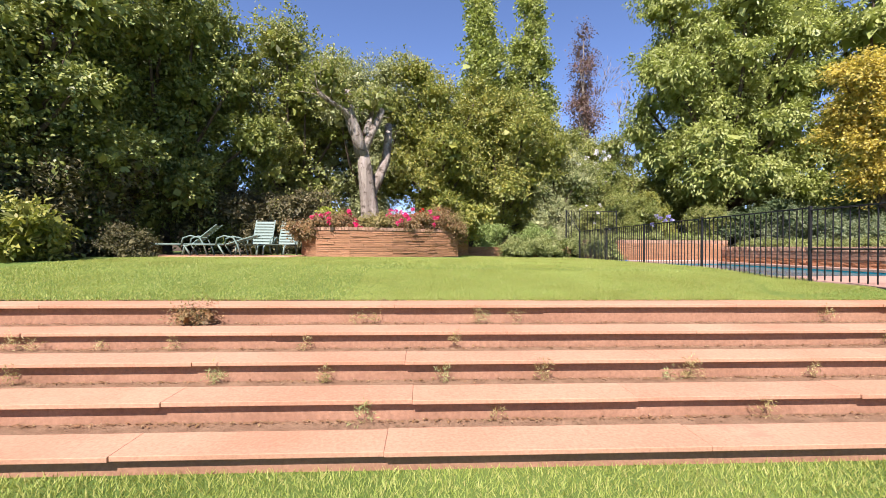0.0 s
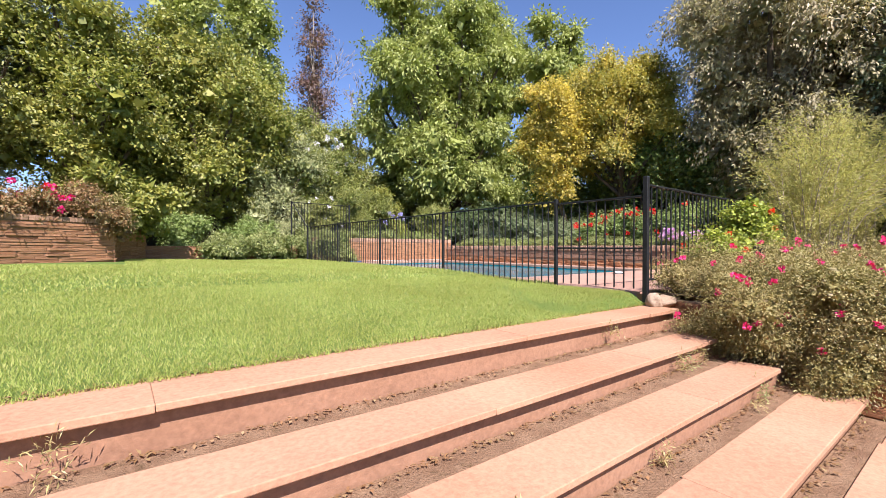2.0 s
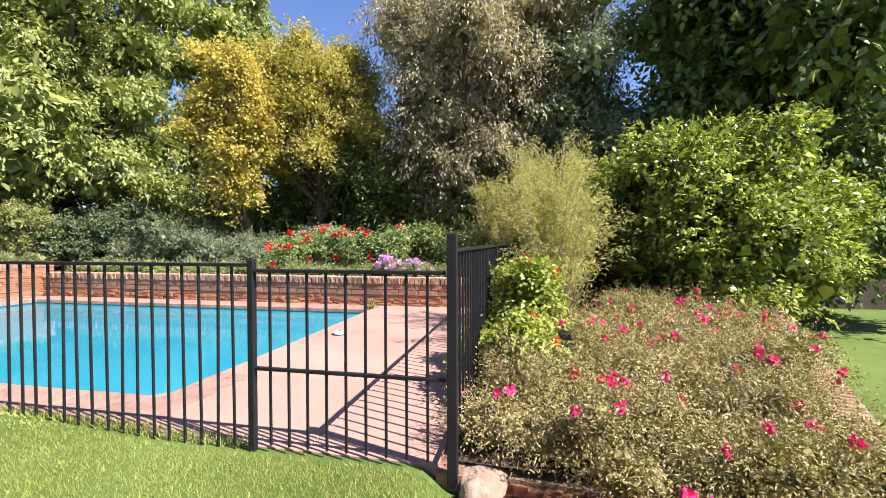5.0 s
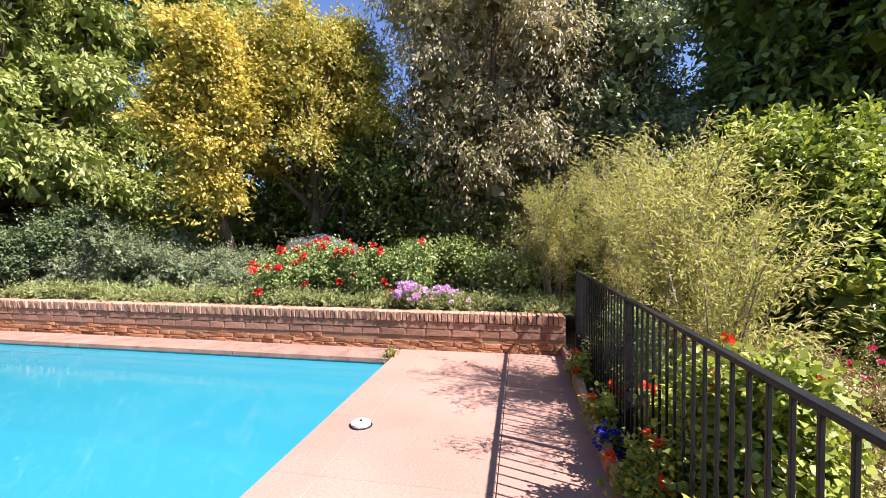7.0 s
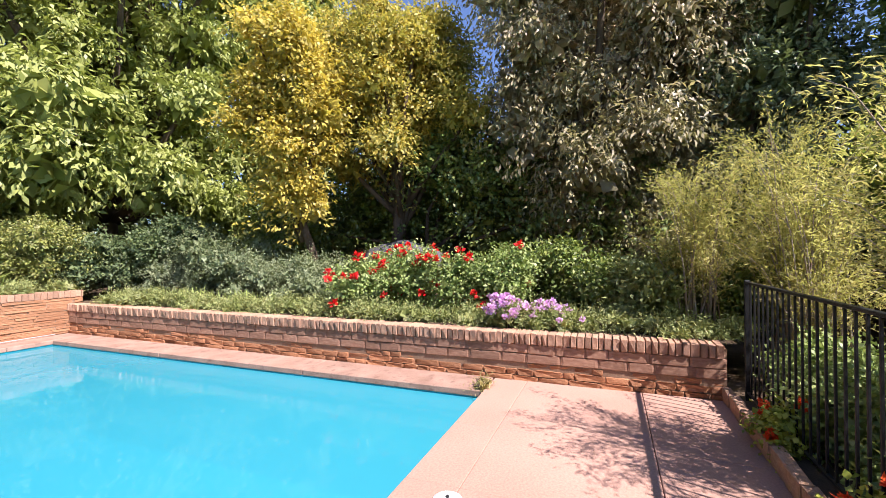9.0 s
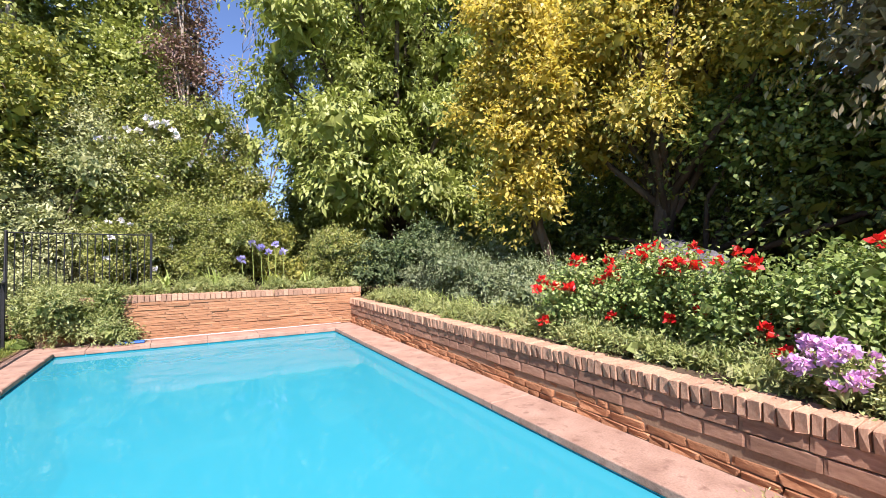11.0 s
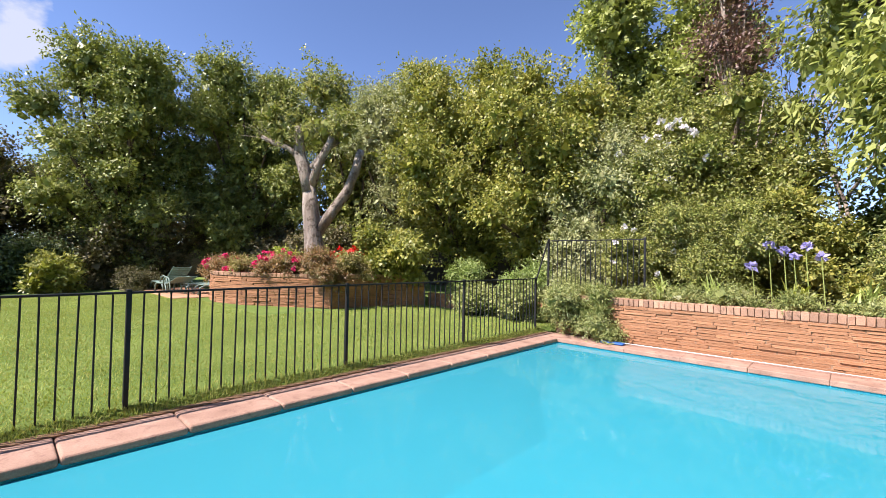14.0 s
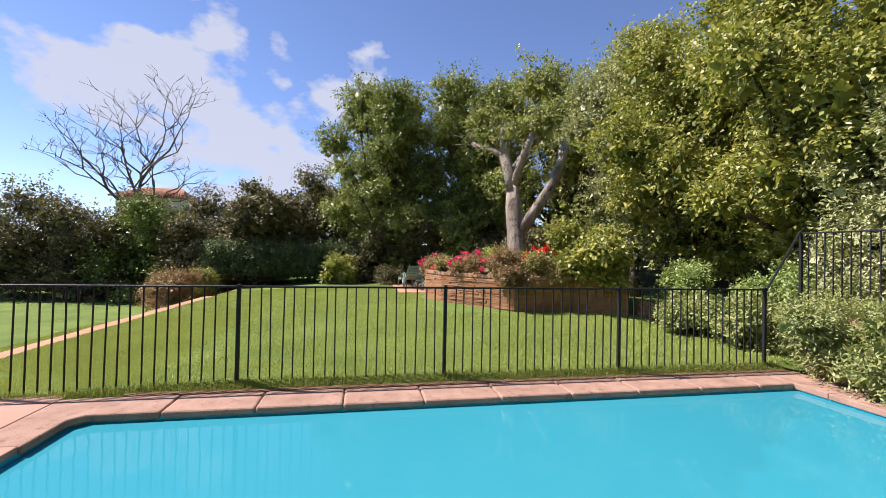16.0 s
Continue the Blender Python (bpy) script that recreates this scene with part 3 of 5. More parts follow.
def bed_z(x, y):
    return WALL_H - 0.03 + 0.5 * ease((x - 7.5) / 4.0) + 0.25 * ease((y - 10.0) / 5.0) * ease((x + 2) / 4)


setting("bed_right", sheet("bed_right", list(np.arange(6.1, 26, 0.7)), list(np.arange(-2.2, 24, 0.8)), bed_z), M_SOIL, "dark planted soil behind the brick wall", "garden bed")
setting("bed_back", sheet("bed_back", list(np.arange(0.2, 6.2, 0.5)), list(np.arange(BACK + 0.15, 24, 0.6)), lambda x, y: bed_z(6, y) + BACK_H - WALL_H - 0.004), M_SOIL, "dark planted soil beyond the pool's end", "garden bed")
g = Geo()
g.v = [(0.12, -2.16, 0.0), (0.05, -4.4, -0.02), (0.4, -4.5, -0.02), (6.4, -6.9, -0.03), (9.5, -8.2, -0.03), (9.5, -2.16, 0.02)]
g.f = [(0, 1, 2, 3, 4, 5)]
setting("bed_flower", g.mesh("bed"), M_SOIL, "dark soil of the flower planter beside the steps", "garden bed")

# ---- fence ----
fence = thing("pool_fence", (0, 3.0, 0), "black iron railing fence along the pool", "fence")
BAR = Geo().box(-0.0075, 0.0075, -0.0075, 0.0075, 0, 1).mesh("bar", 0.002)
BAR.materials.append(M_IRON)
POST = Geo().box(-0.021, 0.021, -0.021, 0.021, 0, 1).mesh("post", 0.004)
POST.materials.append(M_IRON)


def upright(parent, x, y, z0, z1, me=BAR, name="bar", lean=0.0):
    m = pose(x, y, z0, lean, 0, 0) @ Matrix.Diagonal((1, 1, z1 - z0, 1))
    part(name, me, M_IRON, parent, m=m)


def fence_run(parent, a, b, z_top, z_low, step=0.12, rail=0.02):
    """Rails and bars between two posts."""
    (ax, ay), (bx, by) = a, b
    L = math.hypot(bx - ax, by - ay)
    m = Matrix.Translation((ax, ay, 0)) @ Matrix.Rotation(math.atan2(by - ay, bx - ax), 4, "Z")
    part("top_rail", Geo().box(0.02, L - 0.02, -rail, rail, z_top - 0.022, z_top, m).mesh("rail", 0.004), M_IRON, parent)
    if z_low is not None:
        part("bottom_rail", Geo().box(0.02, L - 0.02, -0.012, 0.012, z_low, z_low + 0.022, m).mesh("rail", 0.003), M_IRON, parent)
    count = round(L / step)
    return [(ax + (bx - ax) * i / count, ay + (by - ay) * i / count) for i in range(1, count)]


POSTS = [-0.94, 1.63, 4.035, 6.44, 8.79]
for y in POSTS:
    upright(fence, 0, y, -0.08, 1.18, POST, "post")
for a, b in zip(POSTS, POSTS[1:]):
    for x, y in fence_run(fence, (0, a), (0, b), 1.16, None):
        upright(fence, x, y + rs.uniform(-0.006, 0.006), -0.06, 1.145, lean=rs.uniform(-0.7, 0.7))
gate = thing("fence_gate", (0, -1.55, 0), "closed black iron gate in the pool fence", "gate")
for x, y in fence_run(gate, (0, -2.18), (0, -0.94), 1.125, 0.50):
    upright(gate, x, y, 0.04, 1.11)
side = thing("side_fence", (1.5, -2.17, 0), "black iron railing beside the flower bed", "fence")
SIDE = -2.2
upright(side, 0, SIDE, -0.1, 1.335, Geo().box(-0.028, 0.028, -0.028, 0.028, 0, 1).mesh("post", 0.004), "corner_post")
upright(side, 2.9, SIDE, 0, 1.26, POST, "post")
upright(side, 5.75, SIDE, 0, 1.26, POST, "post")
for a, b in ((0.0, 2.9), (2.9, 5.75)):
    for x, y in fence_run(side, (a, SIDE), (b, SIDE), 1.25, 0.14, rail=0.022):
        upright(side, x, y, 0.15, 1.235)
back = thing("back_fence", (-0.2, 9.7, 0), "tall black iron railing in the shrubs", "fence")
for q in ((-0.22, 9.7), (1.9, 9.8)):
    upright(back, *q, 0.1, 2.05, POST, "post")
for x, y in fence_run(back, (-0.22, 9.7), (1.9, 9.8), 2.02, 0.7, 0.11):
    upright(back, x, y, 0.7, 2.01)
part("brace", Geo().tube([(0.0, 8.82, 1.14), (-0.22, 9.68, 2.03)], [0.016, 0.016], 6).mesh("brace"), M_IRON, back)

# ---- trees ----
def row_tree(x, y, top, r, leaf, seed, sprays, label, low=0.5, per=9, length=0.12, width=0.065, z0=0.1, skirt=0.35, **more):
    cz = (top + low) / 2
    lobes = lobes_of(x, y, cz, r, r * 0.9, (top - low) / 2, 34, seed, 0.34, skirt)
    return tree("broadleaf_tree", (x, y, z0), lobes, leaf, sprays, per, length, width, seed, label, "tree", None, 0.16, "trees round the lawn", lump=0.28, spread=0.2, strag=0.025, **more)


row_tree(-17.6, -1.4, 4.4, 2.2, L_BROWN, 11, 2200, "dark green broadleaf tree behind the ivy hedge", 0.2, 8, 0.17, 0.1)
row_tree(-17.0, 4.3, 10.7, 3.2, L_DEEP, 12, 8600, "tall dark green tree beyond the loungers", 0.1, 9, 0.135, 0.07, skirt=0.65)
row_tree(-15.4, 8.8, 11.0, 3.3, L_DEEP, 13, 8600, "tall dark green tree with hanging leaves", 0.1, 9, 0.135, 0.07, skirt=0.65)
row_tree(-11.8, 12.0, 10.1, 3.2, L_OLIVE, 14, 5600, "dense olive green tree behind the patio", 0.1, 9, 0.13, 0.075, skirt=0.8)
row_tree(-8.6, 12.8, 9.5, 2.6, L_GREY, 15, 5200, "grey-green tree behind the pollarded trunk", 1.1, 9, 0.12, 0.05)
row_tree(-5.2, 12.5, 8.8, 2.9, L_YELLOWGREEN, 16, 7000, "dense yellow-green tree with low branches", 1.1, 9, 0.12, 0.07)
row_tree(-2.2, 12.6, 7.7, 2.6, L_YELLOWGREEN, 17, 6200, "dense yellow-green tree beside the lawn", 1.1, 9, 0.12, 0.07)
row_tree(0.1, 12.0, 5.2, 1.6, L_GREY, 18, 4600, "upright grey-green tree with fine leaves", 0.2, 10, 0.09, 0.035)
row_tree(2.2, 13.6, 6.4, 2.1, L_OLIVE, 19, 5000, "loose olive green tree with bare stems", 0.4, 9, 0.11, 0.06)
e = row_tree(1.7, 12.2, 4.6, 1.5, L_OLIVE, 20, 3800, "olive green shrub tree with white blossom", 0.6, 9, 0.09, 0.05)
flowers(e, lobes_of(1.7, 11.9, 3.3, 1.35, 1.1, 1.5, 6, 20), 60, 0.17, F_WHITE, 21, name="blossom")

def tall_tree(x, y, z0, top, r, leaf, seed, sprays, label, name, per=9, length=0.2, width=0.13):
    lobes = []
    r2 = random.Random(seed)
    for i in range(13):
        f = i / 12
        w = r * (0.55 + 0.6 * math.sin(math.pi * min(1, f * 1.05 + 0.12))) * (1 - 0.35 * f)
        a = r2.uniform(0, 6.28)
        lobes.append((x + math.cos(a) * w * 0.5, y + math.sin(a) * w * 0.5, z0 + 3 + (top - 3.6 - z0) * f, w * 0.62, w * 0.62, (top - z0) * 0.085))
    return tree(name, (x, y, z0), lobes, leaf, sprays, per, length, width, seed, label, "tree", M_GREYBARK, 0.2, "trees beyond the garden")


tall_tree(-2.5, 18.9, 0, 17.6, 2.5, L_WALNUT, 31, 2700, "tall slender green poplar against the sky", "poplar_tree")
tall_tree(0.9, 20.4, 0, 17.2, 2.1, L_WALNUT, 32, 2500, "tall slender green poplar against the sky", "poplar_tree")
plum = [(2.5 + 0.35 * math.sin(i * 2.3), 15.0 + 0.35 * math.cos(i * 1.9), 6.6 + 0.62 * i, 0.72 - 0.05 * i, 0.72 - 0.05 * i, 0.6) for i in range(9)]
tree("plum_tree", (2.6, 15.0, 0.6), plum, L_PURPLE, 800, 8, 0.11, 0.06, 33, "thin purple-leaved tree with bare twigs", bark=M_GREYBARK, radius=0.09, group="trees beyond the garden", spread=0.3, core_blockers=0.02)


def bare_tree(name, base, height, spread, seed, label, bark, radius=0.12, twigs=7):
    """Limbs that fork again and again into bare twigs."""
    e = thing(name, base, label, "tree", "bare trees")
    r = random.Random(seed)
    g = Geo()

    def grow(p, d, L, rad, level):
        q = p + d * L
        mid = p.lerp(q, 0.5) + Vector((r.uniform(-1, 1), r.uniform(-1, 1), r.uniform(-.3, .5))) * L * 0.16
        g.tube([p, mid, q], [rad, rad * 0.8, rad * 0.62], 6 if level < 2 else 4, 0.03)
        if level >= twigs:
            return
        for i in range(3 if level < 3 else 2):
            nd = (d + Vector((r.uniform(-1, 1) * spread, r.uniform(-1, 1) * spread, r.uniform(-0.35, 0.45)))).normalized()
            grow(q if i < 2 else mid, nd, L * r.uniform(0.6, 0.85), max(rad * 0.62, 0.012), level + 1)

    grow(Vector(base), Vector((r.uniform(-.1, .1), r.uniform(-.1, .1), 1)).normalized(), height * 0.27, radius, 0)
    part("trunk", g.mesh("trunk", smooth=True), bark, e)
    return e


bare_tree("bare_tree", (-25.5, -12.5, -0.4), 14.7, 0.9, 3, "bare brown tree standing against the clouds", M_TWIG, 0.23)
bare_tree("bare_tree", (4.7, 17.6, 0.5), 11.0, 0.5, 5, "bare twiggy tree beside the tall walnut", M_GREYBARK, 0.09)
e = thing("slender_tree", (2.85, 14.6, 0.7), "cluster of slender pale bare stems", "tree")
for i, (dx, dy, h) in enumerate(((0.2, 0.3, 6.5), (-0.35, 0.1, 7.4), (0.45, -0.1, 5.8), (-0.1, 0.5, 8.2))):
    part("stem", Geo().tube([(2.85 + dx * .2, 14.6 + dy * .2, 0.7), (2.85 + dx * .8, 14.6 + dy, 3), (2.85 + dx * 1.1, 14.6 + dy, h * .75), (2.85 + dx * 2.1, 14.6 + dy * 1.4, h)], [0.05, 0.045, 0.03, 0.008], 7, 0.04).mesh("stem", smooth=True), M_GREYBARK, e)

walnut = lobes_of(8.7, 12.6, 7.6, 4.3, 3.4, 6.4, 46, 41, 0.30) + [(6.2, 10.4, 3.6, 1.2, 1.0, 0.9), (8.4, 10.0, 3.4, 1.3, 1.0, 0.9), (5.6, 12.0, 5.0, 1.1, 1.1, 1.0)]
tree("walnut_tree", (8.6, 12.6, 0.8), walnut, L_WALNUT, 9000, 10, 0.20, 0.08, 41, "large spreading walnut tree with fresh green leaves", radius=0.24, droop=0.65, spread=0.3, lift=0.9, strag=0.1, lump=0.2)
tree("walnut_tree", (13.2, 9.4, 1.1), lobes_of(13.2, 9.4, 8.0, 2.0, 2.0, 5.0, 18, 40, 0.4), L_WALNUT, 1700, 9, 0.24, 0.10, 40, "tall green tree behind the golden one", radius=0.18, droop=0.6, spread=0.3, lump=0.2)
gold = lobes_of(7.85, 5.3, 4.4, 0.95, 1.1, 2.4, 15, 42, 0.45, 0.6)
tree("golden_tree", (8.7, 5.6, 0.9), gold, L_GOLD, 2000, 12, 0.105, 0.06, 42, "small tree with golden yellow autumn leaves", radius=0.1, droop=0.35, spread=0.24, lump=0.25)
bronze = lobes_of(10.1, 3.9, 5.3, 1.7, 2.3, 2.4, 26, 43, 0.34, 0.8)
tree("bronze_tree", (9.9, 3.6, 0.9), bronze, L_BRONZE, 4600, 12, 0.105, 0.055, 43, "broad tree with bronze and green leaves", radius=0.14, droop=0.35, spread=0.24, lump=0.25)
# Dark-leaved lobes added below the bronze crown to stand in for its shaded underside.
shade = [(10.6, 7.2, 2.2, 1.2, 1.6, 1.5), (11.0, 4.4, 2.4, 1.0, 1.7, 1.6), (10.7, 1.4, 2.5, 1.1, 1.6, 1.8), (10.4, 2.6, 3.6, 1.1, 1.5, 0.9), (10.6, -0.6, 2.4, 1.1, 1.5, 1.8)]
tree("understorey_tree", (9.8, 3.2, 0.9), shade, L_DARK, 4200, 9, 0.12, 0.07, 44, "bushy tree under the tall crowns, dark green for their shade", radius=0.1)
weep = lobes_of(10.6, -1.1, 5.3, 2.2, 3.3, 4.6, 40, 45, 0.36, 0.4)
tree("weeping_tree", (10.4, -0.3, 0.9), weep, L_BROWNGREY, 8000, 12, 0.13, 0.045, 45, "tall dense tree with drooping brownish leaves", radius=0.2, droop=0.9, spread=0.28, lump=0.22)
blue = lobes_of(10.6, -3.9, 4.6, 1.9, 1.8, 4.4, 18, 46, 0.4)
tree("blue_green_tree", (10.6, -3.8, 0.5), blue, L_BLUE, 2800, 10, 0.13, 0.055, 46, "loose bluish green tree behind the shrubs", radius=0.13, droop=0.3, lump=0.2)
cyp = lobes_of(11.6, -9.6, 5.0, 3.4, 3.5, 5.6, 30, 47, 0.4) + [(9.4, -8.2, 7.6, 1.5, 1.5, 1.6), (8.6, -9.4, 8.0, 1.7, 1.7, 1.7)]
tree("cypress_tree", (11.6, -9.6, LOW), cyp, L_DARK, 8500, 9, 0.26, 0.13, 47, "huge dark green tree overhanging the garden", radius=0.35, droop=0.7, spread=0.4, deep=0.35)
backing = [(5.5 + 1.9 * i, 15.2, 1.6 + 0.4 * math.sin(i * 2), 1.3, 0.9, 1.6) for i in range(5)]
bush("dark_hedge", (9, 15.2, 0.6), backing, L_DARK, 1500, 9, 0.16, 0.09, 50, "dark hedge behind the walnut tree", "hedge")
backing = [(12.6, -2 + 1.9 * i, 2.0 + 0.3 * math.sin(i * 2), 0.9, 1.3, 1.8) for i in range(8)]
bush("dark_hedge", (12.6, 5, 1.0), backing, L_DARK, 2000, 9, 0.16, 0.09, 51, "dark hedge behind the flowering bed", "hedge")
backing = [(12.4 + 0.3 * math.sin(k), -4.5 + 1.1 * k, 1.6 + 0.9 * (k % 2), 0.9, 0.9, 1.2) for k in range(6)]
bush("dark_hedge", (12.4, -2, 0.9), backing, L_DARK, 1300, 9, 0.16, 0.09, 52, "dark hedge behind the weeping tree", "hedge")
globe = lobes_of(7.2, -6.2, 1.5, 2.1, 2.0, 2.05, 26, 48, 0.36)
bush("round_bush", (7.0, -6.2, 0.0), globe, L_GLOBE, 5200, 11, 0.115, 0.06, 48, "large rounded bright green clipped bush", "bush", lump=0.25, strag=0.06, spread=0.16, deep=0.2)
GB = "pale feathery bush leaning over the iron railing"
for i, (x, y, n, rx, ry, h) in enumerate(((6.4, -2.95, 110, 0.95, 0.9, 2.6), (4.0, -2.95, 120, 1.15, 0.9, 2.7), (3.1, -3.0, 55, 1.0, 0.75, 2.0), (7.0, -2.9, 100, 1.4, 1.2, 3.0), (6.7, -1.95, 80, 1.0, 0.9, 2.0))):
    arching("feathery_bush", (x, y, 0.02 if y < -2.2 else WALL_H - 0.04), n, (rx, ry), h, L_WILLOW, 49 + 3 * i, 0.064, 0.012, GB, "bush", 125)
# ---- brick walls ----
def brick_mesh(seed, rough):
    """A unit brick: x along the wall, y out of it, z up, with worn uneven faces."""
    bm = bmesh.new()
    bmesh.ops.create_cube(bm, size=1.0)
    bmesh.ops.translate(bm, verts=bm.verts, vec=(0.5, -0.5, 0.5))
    bmesh.ops.bevel(bm, geom=list(bm.edges), offset=0.07, segments=1, affect="EDGES")
    r = random.Random(seed)
    for v in bm.verts:
        v.co += Vector((r.uniform(-1, 1) * 0.02, r.uniform(-1, 1) * 0.06, r.uniform(-1, 1) * 0.07)) * rough
    me = bpy.data.meshes.new("brick")
    bm.to_mesh(me)
    bm.free()
    return me


def brick_set(material, rough, seed):
    out = [brick_mesh(seed + i, rough) for i in range(4)]
    for me in out:
        me.materials.append(material)
    return out


B_TAN = brick_set(M_TANBRICK, 0.8, 130)
B_ROUGH, B_DARK, B_CAP = brick_set(M_BRICK, 1.5, 100), brick_set(M_DARKBRICK, 0.35, 110), brick_set(M_CAP, 1.1, 120)
rb = random.Random(9)


def course(parent, a, b, z, h, length, depth, meshes, gap=0.008, out=0.012, offset=0.0, vary=0.3, keep=1.0):
    """Bricks laid from a to b; the wall's face is on the right of that way."""
    a, b = Vector((*a, 0)), Vector((*b, 0))
    L = (b - a).length
    turn = Matrix.Rotation(math.atan2(b.y - a.y, b.x - a.x), 4, "Z")
    s = -offset * length
    while s < L - 0.02:
        e = s + length * rb.uniform(1 - vary, 1 + vary)
        s0, s1 = max(s, 0.0), min(e, L)
        if s1 - s0 > 0.02 and rb.random() < keep:
            push = rb.uniform(-out, out)
            m = Matrix.Translation(a + (b - a) / L * s0 + Vector((0, 0, z))) @ turn @ pose(0, -push, 0, 0, rb.uniform(-0.6, 0.6), 0) @ pose(0, depth, 0) @ Matrix.Diagonal((s1 - s0 - gap, depth, h - gap * 0.8, 1))
            part("brick", rb.choice(meshes), None, parent, m=m)
        s = e


def core(a, b, z0, z1, t0, t1):
    """The wall's mortar, a little behind the bricks' faces."""
    d = Vector((b[0] - a[0], b[1] - a[1], 0))
    m = Matrix.Translation((*a, 0)) @ Matrix.Rotation(math.atan2(d.y, d.x), 4, "Z")
    return Geo().box(0, d.length, t0, t1, z0, z1, m)


WALL_END = -2.06
right_wall = setting("wall_right", core((WX, BACK + 0.2), (WX, WALL_END), -0.1, 0.53, 0.016, 0.22).mesh("wall"), M_MORTAR, "low rough brick retaining wall beside the pool", "wall")
for k, (h, out) in enumerate(((0.062, 0.02), (0.078, 0.004), (0.07, -0.016))):
    z = (0.0, 0.062, 0.14)[k]
    course(right_wall, (WX - out, BACK), (WX - out, WALL_END), z, h, 0.25, 0.12, B_ROUGH, offset=0.5 * (k % 2), out=0.014, vary=0.5, gap=0.014)
for k in range(2):
    course(right_wall, (WX - 0.006 * k, BACK), (WX - 0.006 * k, WALL_END), 0.21 + 0.113 * k, 0.113, 0.33, 0.10, B_DARK, offset=0.5 * (k % 2), out=0.004, gap=0.006, vary=0.3)
course(right_wall, (WX - 0.03, BACK), (WX - 0.03, WALL_END), 0.436, WALL_H - 0.436, 0.076, 0.25, B_CAP, 0.011, 0.010, vary=0.25)
back_wall = setting("wall_back", core((0.3, BACK), (WX + 0.25, BACK), -0.1, BACK_H - 0.04, 0.018, 0.2).mesh("wall"), M_MORTAR, "low brick retaining wall at the pool's end", "wall")
for k in range(14):
    course(back_wall, (0.4, BACK), (WX + 0.25, BACK), 0.0 + 0.05 * k, 0.05, 0.5, 0.09, B_TAN, 0.006, 0.014, 0.5 * (k % 2), 0.45)
course(back_wall, (0.4, BACK - 0.015), (WX + 0.25, BACK - 0.015), 0.703, BACK_H - 0.703, 0.095, 0.24, B_CAP, 0.006, 0.005, vary=0.1)

# Round planter with the pollarded tree
RING = [(-9.9, 7.4), (-9.75, 6.0), (-9.1, 5.2), (-8.1, 5.0), (-6.9, 5.3), (-4.85, 6.75), (-4.75, 8.3), (-4.2, 9.5)]
planter = setting("wall_planter", Geo().mesh("wall"), M_MORTAR, "round raised planter of thin weathered bricks", "wall")
g = Geo()
for a, b in zip(RING, RING[1:]):
    q = core(a, b, -0.1, 1.0, 0.025, 0.25)
    k = len(g.v)
    g.v += q.v
    g.f += [tuple(k + i for i in f) for f in q.f]
planter.data = g.mesh("wall")
planter.data.materials.append(M_MORTAR)
for i, (a, b) in enumerate(zip(RING, RING[1:])):
    fine = i in (2, 3, 4, 5)
    for k in range(17 if fine else 8):
        h = 0.9 / (17 if fine else 8)
        course(planter, a, b, 0.06 + h * k, h, 0.62, 0.12, B_TAN, 0.009, 0.014, 0.5 * (k % 2), 0.4)
    course(planter, a, b, 0.977, 0.10, 0.11, 0.27, B_CAP, 0.006, 0.008, vary=0.15)
k = len(RING)
g = Geo()
g.v = [(x, y, 0.98) for x, y in RING] + [(-7.5, 11.5, 1.0), (-10.0, 10.5, 1.0)]
g.f = [tuple(range(k + 2))]
setting("bed_planter", g.mesh("bed"), M_SOIL, "dark soil in the round planter", "garden bed")
low_wall = setting("wall_low", core((-4.3, 9.75), (0.0, 9.75), -0.1, 0.52, 0.02, 0.2).mesh("wall"), M_MORTAR, "low pale brick wall half hidden by shrubs", "wall")
for k in range(8):
    course(low_wall, (-4.3, 9.75), (0.0, 9.75), 0.02 + 0.065 * k, 0.065, 0.5, 0.1, B_TAN, 0.008, 0.014, 0.5 * (k % 2))

# Flower planter beside the steps
flower_wall = setting("wall_flower", core((-0.08, -4.47), (9.5, -8.3), LOW - 0.05, -0.05, 0.02, 0.25).mesh("wall"), M_MORTAR, "rough brick wall of the flower planter", "wall")
for k in range(12):
    course(flower_wall, (-0.08, -4.47), (2.1, -5.34), LOW + 0.075 * k, 0.075, 0.42, 0.14, B_ROUGH, 0.004, 0.012, 0.5 * (k % 2))
for k in range(6):
    course(flower_wall, (2.1, -5.34), (9.5, -8.3), LOW + 0.15 * k, 0.15, 0.5, 0.14, B_ROUGH, 0.01, 0.02, 0.5 * (k % 2))
course(flower_wall, (1.0, -4.91), (9.5, -8.31), -0.09, 0.13, 0.09, 0.25, B_CAP, 0.008, 0.006, vary=0.1)
cheek_wall = setting("wall_cheek", core((0.1, -2.24), (-0.08, -4.45), LOW - 0.05, -0.06, 0.02, 0.2).mesh("wall"), M_MORTAR, "rough brick cheek wall at the steps' end", "wall")
for k in range(12):
    course(cheek_wall, (0.1, -2.24), (-0.08, -4.47), LOW + 0.075 * k, 0.075, 0.42, 0.14, B_ROUGH, 0.004, 0.012, 0.5 * (k % 2))
edging = setting("edging", Geo().box(0.9, WX, -2.10, -2.035, -0.05, 0.10).mesh("wall"), M_MORTAR, "low brick edging along the geranium strip", "edging")
course(edging, (WX, -2.01), (0.9, -2.01), 0.0, 0.15, 0.24, 0.08, B_CAP, 0.008, 0.008)
setting("bed_strip", Geo().box(0.9, WX, -2.24, -2.101, -0.02, 0.07).mesh("bed"), M_SOIL, "narrow soil strip under the railing", "garden bed")


